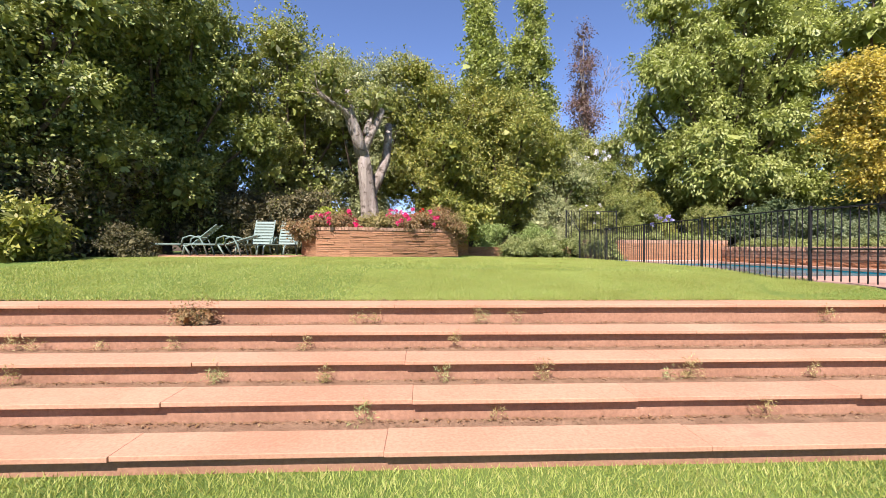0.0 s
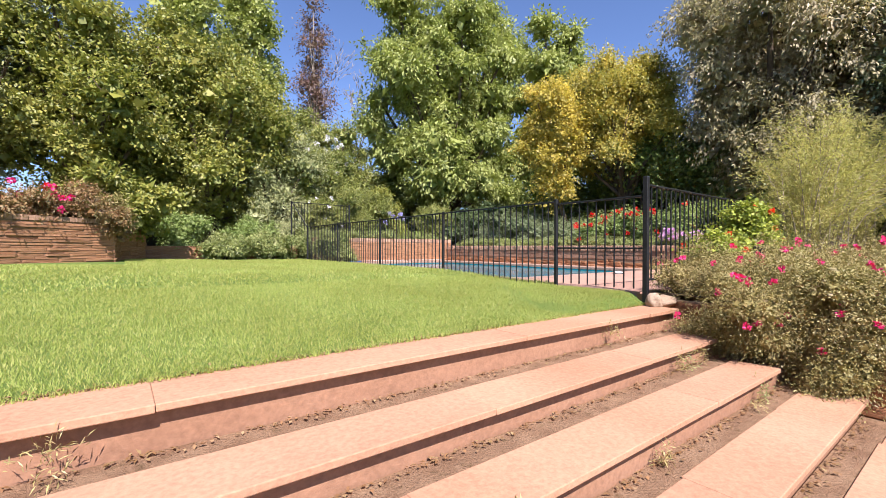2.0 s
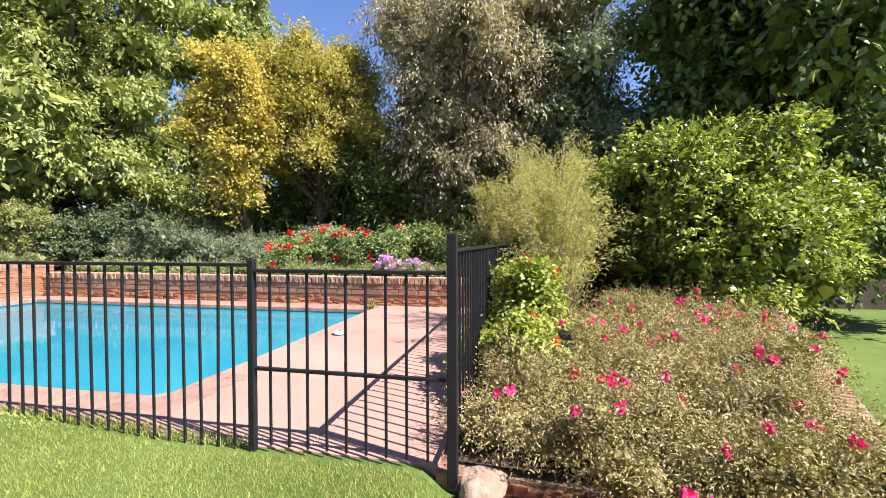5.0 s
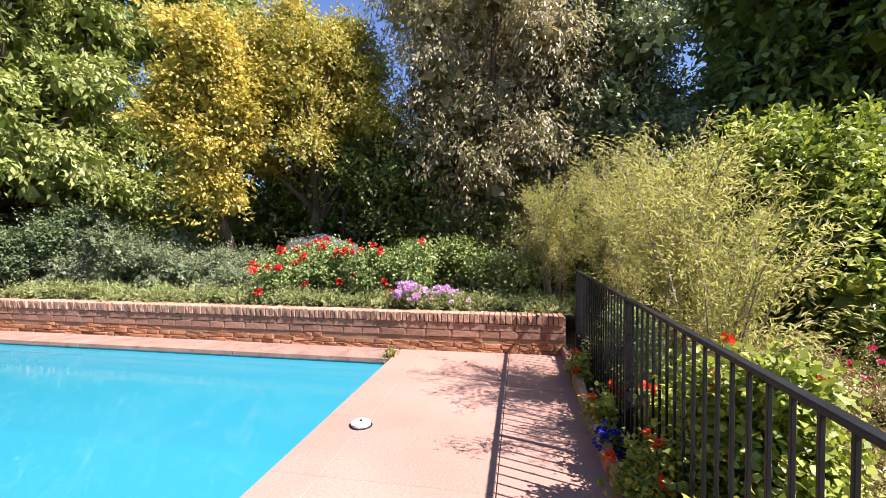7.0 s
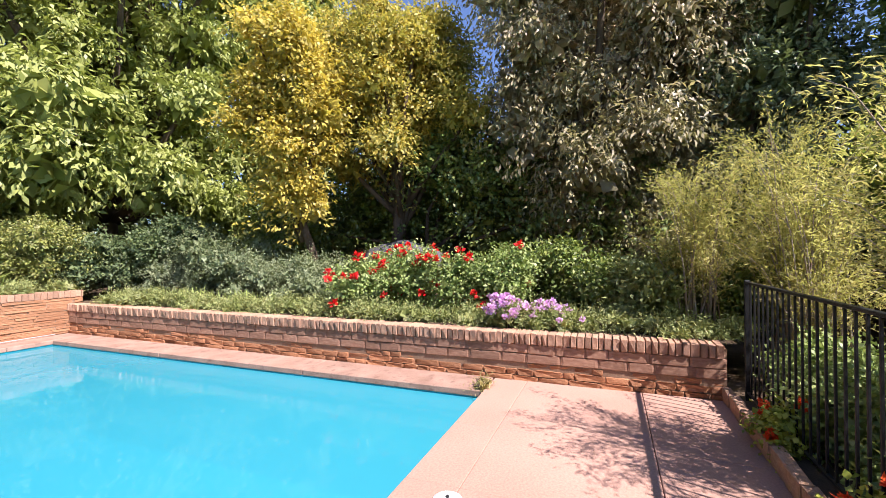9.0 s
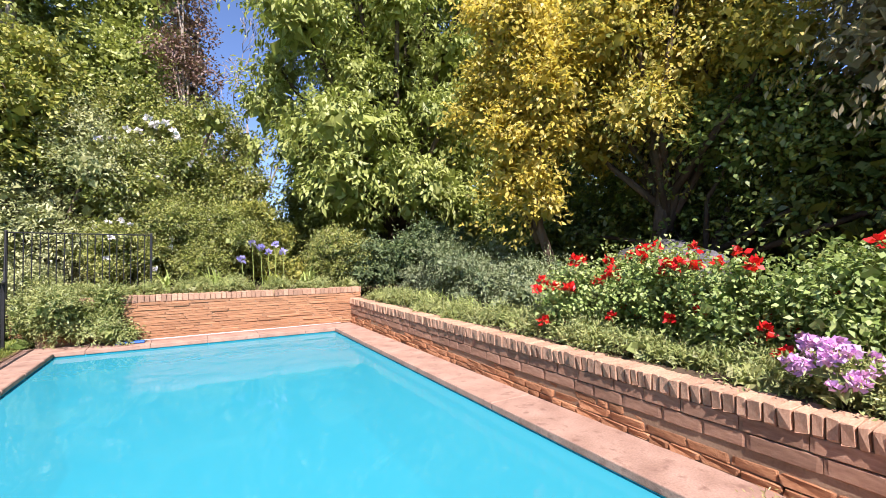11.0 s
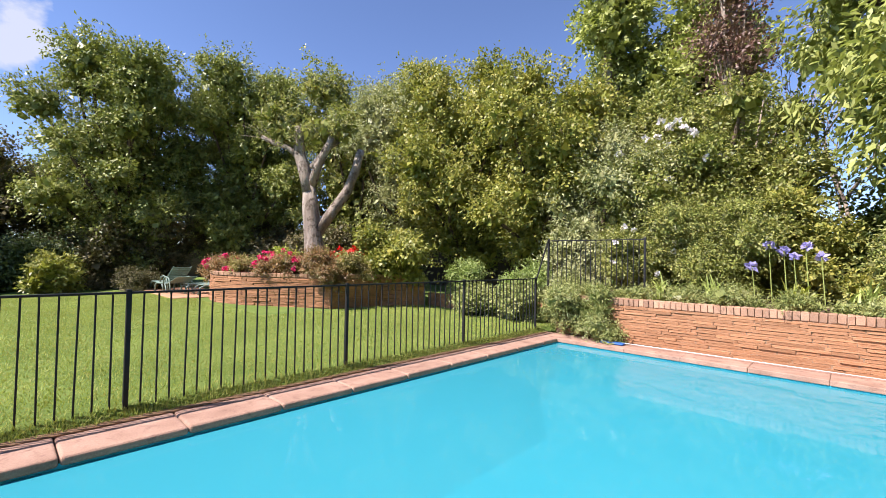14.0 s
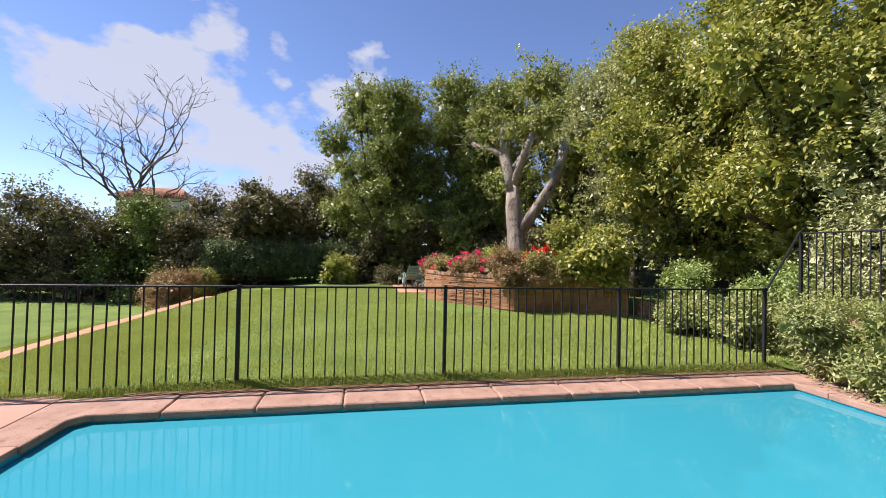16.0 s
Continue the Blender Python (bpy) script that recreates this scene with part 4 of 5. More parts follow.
def stone(x, y, z, r, seed, name="field_stone", label="pale rounded stone beside the fence post", material=None):
    bm = bmesh.new()
    bmesh.ops.create_icosphere(bm, subdivisions=3, radius=1.0)
    for v in bm.verts:
        v.co *= 1 + 0.22 * noise.noise(v.co * 1.6 + Vector((seed, 0, 0))) + 0.06 * noise.noise(v.co * 5 + Vector((0, seed, 0)))
        v.co = Vector((v.co.x * r[0] + x, v.co.y * r[1] + y, v.co.z * r[2] + z))
    me = bpy.data.meshes.new("stone")
    bm.to_mesh(me)
    bm.free()
    me.polygons.foreach_set("use_smooth", [True] * len(me.polygons))
    ob = new(name, me)
    me.materials.append(material or M_STONE)
    return tagged(ob, label, "stone", "stones by the post" if not material else "")


stone(0.14, -2.36, -0.08, (0.26, 0.15, 0.075), 2)
stone(0.48, -2.36, -0.07, (0.20, 0.13, 0.085), 3)
stone(-0.09, -2.34, -0.08, (0.09, 0.09, 0.10), 5)
stone(9.35, 3.45, 1.2, (0.4, 1.1, 0.58), 7, "boulder", "large grey boulder behind the rose bushes", M_BOULDER)

# ---- pollarded tree ----
poll = thing("pollarded_tree", (-7.85, 8.0, 0.98), "pale pollarded tree trunk with sawn limbs", "tree")
b = Vector((-7.85, 8.0, 1.0))
g = Geo().tube([b, b + Vector((-0.03, -0.03, 0.5)), b + Vector((-0.10, -0.06, 1.2)), b + Vector((-0.22, -0.10, 2.2)), b + Vector((-0.32, -0.12, 3.0))], [0.44, 0.33, 0.28, 0.25, 0.18], 14, 0.09)
for k in range(6):
    a = k * 1.05
    g.tube([b + Vector((0.30 * math.cos(a), 0.30 * math.sin(a), 0.0)), b + Vector((0.19 * math.cos(a) - 0.03, 0.19 * math.sin(a), 0.6)), b + Vector((0.15 * math.cos(a + .3) - 0.12, 0.15 * math.sin(a + .3) - 0.06, 1.5)), b + Vector((0.12 * math.cos(a + .6) - 0.26, 0.12 * math.sin(a + .6) - 0.1, 2.6))], [0.17, 0.13, 0.11, 0.08], 7, 0.12)
part("trunk", g.mesh("trunk", smooth=True), M_BARK, poll)
POLLARDED = [
    [(-0.05, 0.05, 1.35), (0.18, 0.42, 2.0), (0.42, 0.85, 2.75), (0.46, 1.15, 3.5), (0.48, 1.35, 4.25)],
    [(-0.30, -0.12, 2.7), (-0.5, -0.2, 3.4), (-0.72, -0.3, 4.0), (-0.82, -0.3, 4.5), (-0.86, -0.25, 4.95)],
    [(-0.64, -0.26, 3.8), (-0.92, -0.62, 4.2), (-1.3, -0.95, 4.35), (-1.6, -1.2, 4.55)],
    [(-0.28, -0.1, 2.8), (-0.05, 0.0, 3.5), (0.22, 0.15, 4.1), (0.33, 0.3, 4.5)],
    [(-0.2, -0.1, 3.5), (-0.1, 0.35, 4.2), (-0.1, 0.8, 4.55)],
]
for i, q in enumerate(POLLARDED):
    w = (0.20, 0.235, 0.10, 0.16, 0.12)[i]
    pts = [b + Vector(v) for v in q]
    lm = part("limb", Geo().tube(pts, [w * (1 - 0.33 * j / (len(q) - 1)) for j in range(len(q))], 10, 0.07).mesh("limb", smooth=True), M_BARK, poll)
    d = (pts[-1] - pts[-2]).normalized()
    part("sawn_end", Geo().tube([pts[-1] - d * 0.01, pts[-1] + d * 0.012], [w * 0.62, w * 0.6], 10, 0.05).mesh("cut"), M_CUT, lm)
g = Geo()
r = random.Random(8)
for i in range(26):
    s = b + Vector(POLLARDED[r.choice((1, 2, 2, 3, 4))][r.choice((-1, -2))])
    d = Vector((r.uniform(-1, 0.6), r.uniform(-1, 0.6), r.uniform(-0.1, 1.0))).normalized() * r.uniform(0.5, 1.5)
    g.tube([s, s + d * 0.5 + Vector((0, 0, 0.08)), s + d], [0.014, 0.01, 0.003], 5)
part("twig", g.mesh("twigs", smooth=True), M_GREYBARK, poll)
part("regrowth", foliage("regrowth", [(-9.3, 7.2, 6.2, 0.7, 0.6, 0.6), (-8.0, 8.0, 5.7, 0.7, 0.6, 0.35), (-8.9, 7.4, 5.6, 0.5, 0.5, 0.4), (-7.6, 8.7, 5.9, 0.6, 0.6, 0.5)], 230, 9, 0.13, 0.05, 61, droop=0.5), L_OLIVE, poll)

# ---- shrubs and flowers ----
def mound(name, x, y, z, rx, ry, rz, leaf, sprays, seed, label, length=0.06, width=0.03, per=10, bloom=None, blooms=0, size=0.07, count=6, cat="shrub", group="", **more):
    lobes = lobes_of(x, y, z + rz * 0.9, rx, ry, rz, count, seed, 0.5)
    e = bush(name, (x, y, z), lobes, leaf, sprays, per, length, width, seed, label, cat, group, **{"strag": 0.05, "spread": 0.12, **more})
    if bloom:
        flowers(e, lobes, blooms, size, bloom, seed)
    return e


def straps(name, x, y, z, count, length, width, leaf, seed, label, spread=0.35, cat="plant"):
    """A clump of long arching blades."""
    e = thing(name, (x, y, z), label, cat)
    r = random.Random(seed)
    for i in range(count):
        a, t = r.uniform(0, 6.28), r.uniform(0.15, 0.75)
        L = length * r.uniform(0.7, 1.15)
        ox, oy = r.uniform(-spread, spread), r.uniform(-spread, spread)
        d, sd = Vector((math.cos(a), math.sin(a), 0)), Vector((-math.sin(a), math.cos(a), 0))
        g = Geo()
        for j in range(5):
            s = j / 4
            c = Vector((x + ox, y + oy, z)) + d * (L * t * s * s) + Vector((0, 0, L * (s * 1.0 - t * 0.55 * s * s * s)))
            w = width * (1 - s) ** 0.6 * 0.5 + 0.001
            g.v += [c - sd * w, c + Vector((0, 0, -w * 0.5)), c + sd * w]
        for j in range(4):
            g.f += [(3 * j, 3 * j + 1, 3 * j + 4, 3 * j + 3), (3 * j + 1, 3 * j + 2, 3 * j + 5, 3 * j + 4)]
        part("blade", g.mesh("blade", smooth=True), leaf, e)
    return e


G = "magenta-flowered shrubs in the planter"
SPOTS = ((0.55, -3.0, 0.62, 0.45, 0.32, -0.10), (0.3, -3.7, 0.62, 0.5, 0.42, -0.28), (0.45, -4.4, 0.62, 0.5, 0.46, -0.36), (1.35, -3.35, 0.75, 0.62, 0.33, 0.0), (1.45, -4.35, 0.8, 0.65, 0.36, -0.05),
         (0.2, -4.15, 0.42, 0.5, 0.36, -0.68), (0.12, -3.45, 0.36, 0.42, 0.28, -0.52), (2.55, -3.7, 0.8, 0.7, 0.34, 0.0), (2.4, -4.95, 0.8, 0.55, 0.33, -0.02), (3.7, -4.5, 0.85, 0.7, 0.33, 0.0), (5.0, -4.7, 0.9, 0.7, 0.3, 0.0), (3.9, -5.5, 0.8, 0.5, 0.28, 0.0))
for i, (x, y, rx, ry, rz, z) in enumerate(SPOTS):
    x, y, z, rz = x - 0.2 * (i in (1, 2, 5, 6)), y + 0.27, z - 0.10, rz * (0.95 if i < 7 else 0.8)
    mound("ice_plant_shrub", x, y, z, rx, ry, rz, L_SHRUB, 3000 if i < 7 else 1000, 200 + i, "dusty green shrub with scattered magenta flowers", 0.026 if i < 7 else 0.042, 0.009 if i < 7 else 0.013, 12, F_MAGENTA, 14 if i < 7 else 18, 0.062, 9, group=G, spread=0.09, lift=0.3, strag=0.14, lump=0.22)
for i, (x, y, z, rz) in enumerate(((1.45, -2.18, 0.05, 0.20), (2.05, -2.26, 0.05, 0.28), (1.92, -2.62, 0.02, 0.6), (3.4, -2.16, 0.05, 0.13), (4.7, -2.14, 0.05, 0.14), (2.6, -2.6, 0.02, 0.36), (1.25, -2.6, 0.0, 0.34))):
    mound("geranium", x, y, z, (0.36, 0.36, 0.48, 0.2, 0.2, 0.45, 0.4)[i], (0.22, 0.22, 0.36, 0.1, 0.1, 0.32, 0.28)[i], rz, L_LIME, (420, 500, 1200, 160, 160, 700, 600)[i], 230 + i, "bright green geranium with orange-red flower heads", 0.045, 0.04, 9, F_ORANGE, 7, 0.09, 5, "plant", "geraniums along the railing", spread=0.11, lift=0.9)

for i, (x, y, rx, h) in enumerate(((3.4, -2.62, 0.5, 0.34), (4.4, -2.62, 0.5, 0.38), (5.3, -2.66, 0.5, 0.40))):
    mound("leafy_shrub", x, y, 0.01, rx, 0.34, h, L_ROSE, 520, 236 + i, "low green leafy plant behind the railing", 0.055, 0.035, 9, count=6, group="plants behind the railing", spread=0.13)

GR = "red rose bushes behind the wall"
for i, (x, y, h) in enumerate(((6.75, 2.95, 0.42), (7.0, 2.1, 0.55), (6.85, 1.25, 0.5), (7.45, 2.6, 0.58), (6.95, 0.55, 0.5))):
    mound("rose_bush", x, y, bed_z(x, y), 0.42, 0.42, h, L_ROSE, 520, 240 + i, "green rose bush with many red roses", 0.055, 0.036, 9, F_RED, 16 if i < 4 else 9, 0.13, 8, group=GR, spread=0.16, strag=0.15)
for i, (x, y, rx, h, leaf) in enumerate(((7.4, -0.6, 0.55, 0.5, L_DARK), (7.1, -1.6, 0.55, 0.42, L_COVER), (7.9, 0.3, 0.5, 0.55, L_DARK), (7.4, -2.2, 0.6, 0.45, L_DARK))):
    mound("leafy_shrub", x, y, bed_z(x, y), rx, rx, h, leaf, 900, 250 + i, "leafy green shrub behind the brick wall", 0.07, 0.04, 9, count=7, spread=0.16)
for i, (x, y, rx, h) in enumerate(((7.6, 6.75, 0.85, 0.72), (7.6, 5.6, 0.75, 0.5), (7.3, 4.4, 0.6, 0.45), (7.6, 8.4, 0.6, 0.5))):
    mound("silver_shrub", x, y, bed_z(x, y), rx, rx, h, L_BLUE, 800, 260 + i, "soft blue-grey shrub in the raised bed", 0.06, 0.022, 10, count=7, group="silvery shrubs in the bed", strag=0.12)
# Flower clump made up for an unidentified navy patch beside the edging.
mound("navy_patch", 3.0, -2.12, 0.06, 0.10, 0.08, 0.05, L_COVER, 60, 272, "unidentified navy patch by the edging, built as blue flowers", 0.03, 0.012, 7, F_DEEP, 22, 0.045, 3, "plant")
mound("aster_clump", 6.36, 0.22, WALL_H - 0.03, 0.34, 0.42, 0.14, L_COVER, 200, 270, "low clump covered in lilac flowers", 0.05, 0.014, 8, F_LILAC, 95, 0.085, 5, "plant")
mound("aster_clump", 6.3, -0.45, WALL_H - 0.03, 0.22, 0.28, 0.10, L_COVER, 110, 271, "low clump with a few lilac flowers", 0.05, 0.014, 8, F_LILAC, 3, 0.07, 4, "plant")
y = -1.9
i = 0
while y < 8.9:
    mound("ground_cover", 6.42 + 0.08 * math.sin(i * 2.1), y, WALL_H - 0.05, 0.34, 0.5, 0.10 + 0.03 * math.sin(i * 1.3), L_COVER, 330, 280 + i, "low green ground cover along the wall top", 0.055, 0.014, 9, count=4, cat="plant", group="ground cover on the walls", lift=0.3)
    y, i = y + 0.85, i + 1
x = 0.9
while x < 6.0:
    mound("ground_cover", x, BACK + 0.42 + 0.06 * math.sin(i * 1.7), BACK_H - 0.05, 0.5, 0.3, 0.11 + 0.03 * math.sin(i * 1.3), L_COVER, 330, 280 + i, "low green ground cover along the wall top", 0.055, 0.014, 9, count=4, cat="plant", group="ground cover on the walls", lift=0.3)
    x, i = x + 0.85, i + 1
for i, (y, c) in enumerate(((4.6, 16), (5.5, 22), (6.2, 22), (6.9, 18))):
    straps("iris_clump", 6.72, y, WALL_H - 0.03, c, 0.42, 0.03, L_STRAP, 310 + i, "clump of upright pale green iris leaves", 0.3)
for i, (x, y, c, L) in enumerate(((3.1, 9.95, 26, 0.6), (4.25, 9.75, 24, 0.5), (5.0, 9.95, 22, 0.6), (2.2, 10.0, 18, 0.55))):
    straps("agapanthus", x, y, BACK_H - 0.02, c, L, 0.05, L_LIME if i == 1 else L_STRAP, 320 + i, "clump of arching green strap leaves", 0.16)
e = thing("agapanthus_flower", (4.1, 10.2, BACK_H), "violet-blue agapanthus flower heads on tall stalks", "flower")
for i, (x, y, z) in enumerate(((3.85, 10.25, 1.88), (4.05, 10.35, 1.78), (4.35, 10.25, 1.86), (4.55, 10.3, 1.68), (3.62, 10.15, 1.5), (4.2, 10.2, 1.66))):
    part("stalk", Geo().tube([(x + 0.05, y, BACK_H - 0.04), (x, y, z)], [0.008, 0.006], 5).mesh("stalk"), L_STRAP, e)
    part("flower_head", flower_mesh("flower_head", 0.17, 22, 330 + i), F_BLUE, e, m=Matrix.Translation((x, y, z)))
mound("corner_shrub", 0.95, 9.1, 0.02, 0.85, 0.42, 0.52, L_COVER, 1500, 340, "grey-green shrub spilling over the wall's end", 0.065, 0.02, 10, count=9, strag=0.1)
mound("corner_shrub", 0.4, 9.6, 0.02, 0.55, 0.5, 0.62, L_COVER, 900, 341, "grey-green shrub behind the fence corner", 0.065, 0.02, 10, count=7, strag=0.1)
mound("round_shrub", 2.6, 11.0, BACK_H - 0.02, 1.35, 0.95, 1.12, L_OLIVE, 3400, 342, "wide rounded small-leaved green shrub", 0.06, 0.03, 10, count=10)
mound("round_shrub", 1.3, 10.8, BACK_H - 0.02, 0.7, 0.7, 0.75, L_OLIVE, 1200, 345, "rounded small-leaved shrub with pale blossom", 0.06, 0.03, 10, F_WHITE, 14, 0.12, 8)
mound("round_shrub", 5.85, 10.1, BACK_H - 0.02, 0.78, 0.7, 0.72, L_OLIVE, 1500, 343, "compact rounded green shrub near the wall corner", 0.06, 0.03, 10, count=8)
mound("round_shrub", 4.3, 11.5, BACK_H - 0.02, 0.9, 0.8, 1.1, L_YELLOWGREEN, 1500, 344, "loose light green shrub below the walnut", 0.08, 0.04, 9, count=8)
# Darker L_IVY leaves stand in for shade from the walnut crown.
mound("hedge_shrub", 6.9, 9.7, 0.7, 0.9, 0.9, 0.6, L_IVY, 1000, 346, "green shrub with the walnut's shade put into dark leaves", 0.07, 0.04, 9, count=8)
mound("hedge_shrub", 8.2, 8.9, 0.9, 1.0, 1.0, 0.8, L_IVY, 1100, 347, "green shrub with the walnut's shade put into dark leaves", 0.08, 0.045, 9, count=8)
for i, (x, y, rx, h, leaf) in enumerate(((-0.9, 9.45, 0.7, 0.42, L_COVER), (-2.3, 9.5, 0.7, 0.36, L_COVER), (-3.3, 10.3, 0.7, 0.75, L_ROSE), (-1.4, 10.5, 0.8, 0.7, L_ROSE), (-0.2, 10.4, 0.7, 0.7, L_GREY))):
    mound("border_shrub", x, y, lawn_z(x, y), rx, 0.5, h, leaf, 800, 350 + i, "bushy green shrub along the low wall", 0.07, 0.035, 9, count=7, group="shrubs along the low wall")

GP = "rusty shrubs in the round planter"
for i, (x, y, rx, rz, leaf) in enumerate(((-9.45, 5.6, 0.6, 0.30, L_RUST), (-8.6, 5.55, 0.6, 0.22, L_RUST), (-7.5, 5.7, 0.6, 0.2, L_SHRUB), (-6.4, 6.1, 0.65, 0.28, L_RUST), (-5.5, 6.8, 0.7, 0.34, L_RUST), (-5.2, 7.6, 0.6, 0.3, L_SHRUB), (-6.6, 7.0, 0.8, 0.25, L_SHRUB), (-8.6, 6.6, 0.8, 0.2, L_COVER), (-5.0, 6.9, 0.4, 0.26, L_RUST))):
    z = 0.98 if i not in (0, 8) else 0.72
    mound("rusty_shrub", x, y, z, rx, rx * 0.75, rz, leaf, 560, 360 + i, "low rusty-green shrub spilling over the planter", 0.06, 0.025, 9, F_MAGENTA if i in (1, 3, 6) else None, 32, 0.125, 6, group=GP, strag=0.12)
mound("geranium", -5.7, 7.9, 1.0, 0.55, 0.5, 0.36, L_ROSE, 420, 372, "red geranium flowering in the planter", 0.08, 0.07, 8, F_RED, 44, 0.16, 6, "plant")
mound("leafy_shrub", -4.95, 8.7, 1.0, 0.95, 0.85, 0.66, L_YELLOWGREEN, 1100, 373, "bright yellow-green leafy shrub in the planter", 0.11, 0.07, 8, count=8, spread=0.18)
mound("leafy_shrub", -9.1, 7.6, 1.0, 0.4, 0.4, 0.35, L_LIME, 200, 374, "small bright green leafy shrub", 0.13, 0.06, 8, count=5, spread=0.18)
straps("young_palm", -6.85, 7.8, 1.35, 14, 0.5, 0.07, L_LIME, 375, "small plant with drooping strap leaves", 0.03)

mound("yellow_bush", -13.7, 4.3, 0.1, 0.55, 0.55, 0.42, L_BROWN, 900, 380, "rounded yellowish bush beside the patio", 0.06, 0.03, 9, count=8)
mound("leafy_shrub", -14.6, 2.2, 0.1, 0.6, 0.6, 0.7, L_YELLOWGREEN, 700, 381, "bright leafy shrub at the lawn's edge", 0.14, 0.06, 8, count=8, spread=0.2)
for i in range(5):
    lob = [(-16.0, -3.6 + 1.7 * i + 0.42 * j, 0.75 + 0.35 * k, 0.5, 0.5, 0.48) for j in range(4) for k in range(3)]
    bush("ivy_hedge", (-16.0, -3.0 + 1.7 * i, 0.1), lob, L_IVY, 900, 9, 0.09, 0.065, 390 + i, "dense dark ivy hedge beyond the lawn", "hedge", "ivy hedge sections", lump=0.08, strag=0.02)
mound("rusty_shrub", -12.9, -3.9, -0.5, 1.3, 1.0, 0.62, L_RUST, 1300, 400, "wide rusty shrub beside the steps' far end", 0.07, 0.03, 9, count=9)
mound("yellow_bush", -13.8, -3.3, -0.2, 0.6, 0.6, 0.5, L_YELLOWGREEN, 500, 401, "yellow-green shrub behind the rusty one", 0.07, 0.035, 9, count=6)
GF = "shrubs along the boundary"
for i, (x, y, h, rx) in enumerate(((-17.2, -5.0, 2.2, 1.3), (-18.5, -7.5, 2.6, 1.9), (-19, -10.2, 2.4, 2.0), (-20, -13.2, 2.7, 2.2), (-20, -16.5, 2.6, 2.3), (-21.5, -5.5, 3.1, 2.0), (-22.5, -9, 3.0, 2.2), (-19, -20, 2.8, 2.5), (-19.5, -2.6, 2.9, 1.6), (-20.0, 0.6, 3.1, 1.7), (-21.0, 3.0, 3.2, 1.8))):
    z = LOW if y < -3 else 0
    mound("boundary_shrub", x, y, z, rx, rx, h, (L_BROWN, L_DARK, L_BROWN)[i % 3], 1900, 410 + i, "tall dense green shrub along the boundary", 0.12, 0.09, 8, count=14, group=GF, spread=0.25)
# Dark L_BROWN leaves carry the shade that the tall crowns cast near the ground.
for i, (x, y, h, rx) in enumerate(((-14.2, 9.4, 1.6, 1.2), (-12.4, 9.3, 1.3, 1.2), (-10.8, 10.0, 1.4, 1.1), (-16.0, 5.4, 1.7, 1.3), (-15.8, 3.4, 1.4, 1.1))):
    mound("boundary_shrub", x, y, 0.1, rx, rx, h, L_BROWN, 1300, 430 + i, "shrub below the tall trees, its leaves darkened for shade", 0.12, 0.07, 8, count=10, group=GF, spread=0.22)

# ---- patio, loungers and small things ----
patio = setting("patio", Geo().box(-14.2, -9.6, 4.35, 6.3, -0.05, 0.24).mesh("patio", 0.02), M_STEP, "low paved patio in front of the trees", "paving")


def lounger(at, turn, back):
    """A slatted plastic sun lounger with a tilted back."""
    e = thing("sun_lounger", (0, 0, 0), "sage green plastic sun lounger with slatted back", "lounger", "loungers on the patio")
    for s in (-0.3, 0.3):
        part("rail", Geo().tube([(-0.55, s, 0.02), (-0.50, s, 0.24), (-0.36, s, 0.31), (0.5, s, 0.31)], [0.028, 0.026, 0.026, 0.026], 8).mesh("rail", smooth=True), M_LOUNGER, e)
        part("leg", Geo().tube([(0.35, s, 0.30), (0.52, s, 0.0)], [0.026, 0.024], 8).mesh("leg", smooth=True), M_LOUNGER, e)
        part("armrest", Geo().tube([(0.30, s * 1.12, 0.30), (0.34, s * 1.12, 0.48), (0.52, s * 1.12, 0.55), (0.75, s * 1.12, 0.50), (0.86, s * 1.12, 0.30), (0.95, s * 1.12, 0.0)], [0.022] * 6, 8).mesh("armrest", smooth=True), M_LOUNGER, e)
    for i in range(11):
        x = -0.46 + 0.09 * i
        part("slat", Geo().box(x, x + 0.07, -0.3, 0.3, 0.318, 0.334).mesh("slat", 0.005), M_LOUNGER, e)
    tilt = pose(0.55, 0, 0.32, 0, -back, 0)
    for i in range(8):
        part("back_slat", Geo().box(0.1 * i, 0.1 * i + 0.075, -0.29, 0.29, 0, 0.018, tilt).mesh("slat", 0.005), M_LOUNGER, e)
    for s in (-0.29, 0.29):
        part("back_rail", Geo().box(0, 0.84, s - 0.02, s + 0.02, -0.015, 0.01, tilt).mesh("rail", 0.006), M_LOUNGER, e)
    e.matrix_basis = pose(*at, 0, 0, turn)
    return e


lounger((-13.0, 5.0, 0.24), 10, 42)
lounger((-12.0, 4.9, 0.24), 6, 18)
lounger((-11.0, 5.55, 0.24), 88, 68)
lounger((-10.3, 5.75, 0.24), 86, 66)

lid = thing("skimmer_lid", (3.19, 0.01, 0), "round white plastic skimmer lid on the deck", "lid")
part("rim", Geo().tube([(3.19, 0.01, 0.0), (3.19, 0.01, 0.012)], [0.105, 0.10], 28).mesh("rim"), M_IRON, lid)
part("disc", Geo().tube([(3.19, 0.01, 0.0), (3.19, 0.01, 0.03), (3.19, 0.01, 0.042)], [0.092, 0.092, 0.07], 28).mesh("disc", smooth=False), M_WHITE, lid)
part("knob", Geo().tube([(3.19, 0.01, 0.04), (3.19, 0.01, 0.052)], [0.012, 0.01], 10).mesh("knob"), M_IRON, lid)
brush = thing("pool_brush", (1.7, 8.8, 0), "blue pool brush lying with its white pole", "pool brush")
part("head", Geo().box(1.45, 1.88, 8.72, 8.90, 0.003, 0.038).mesh("head", 0.015, segments=2), M_BLUE, brush)
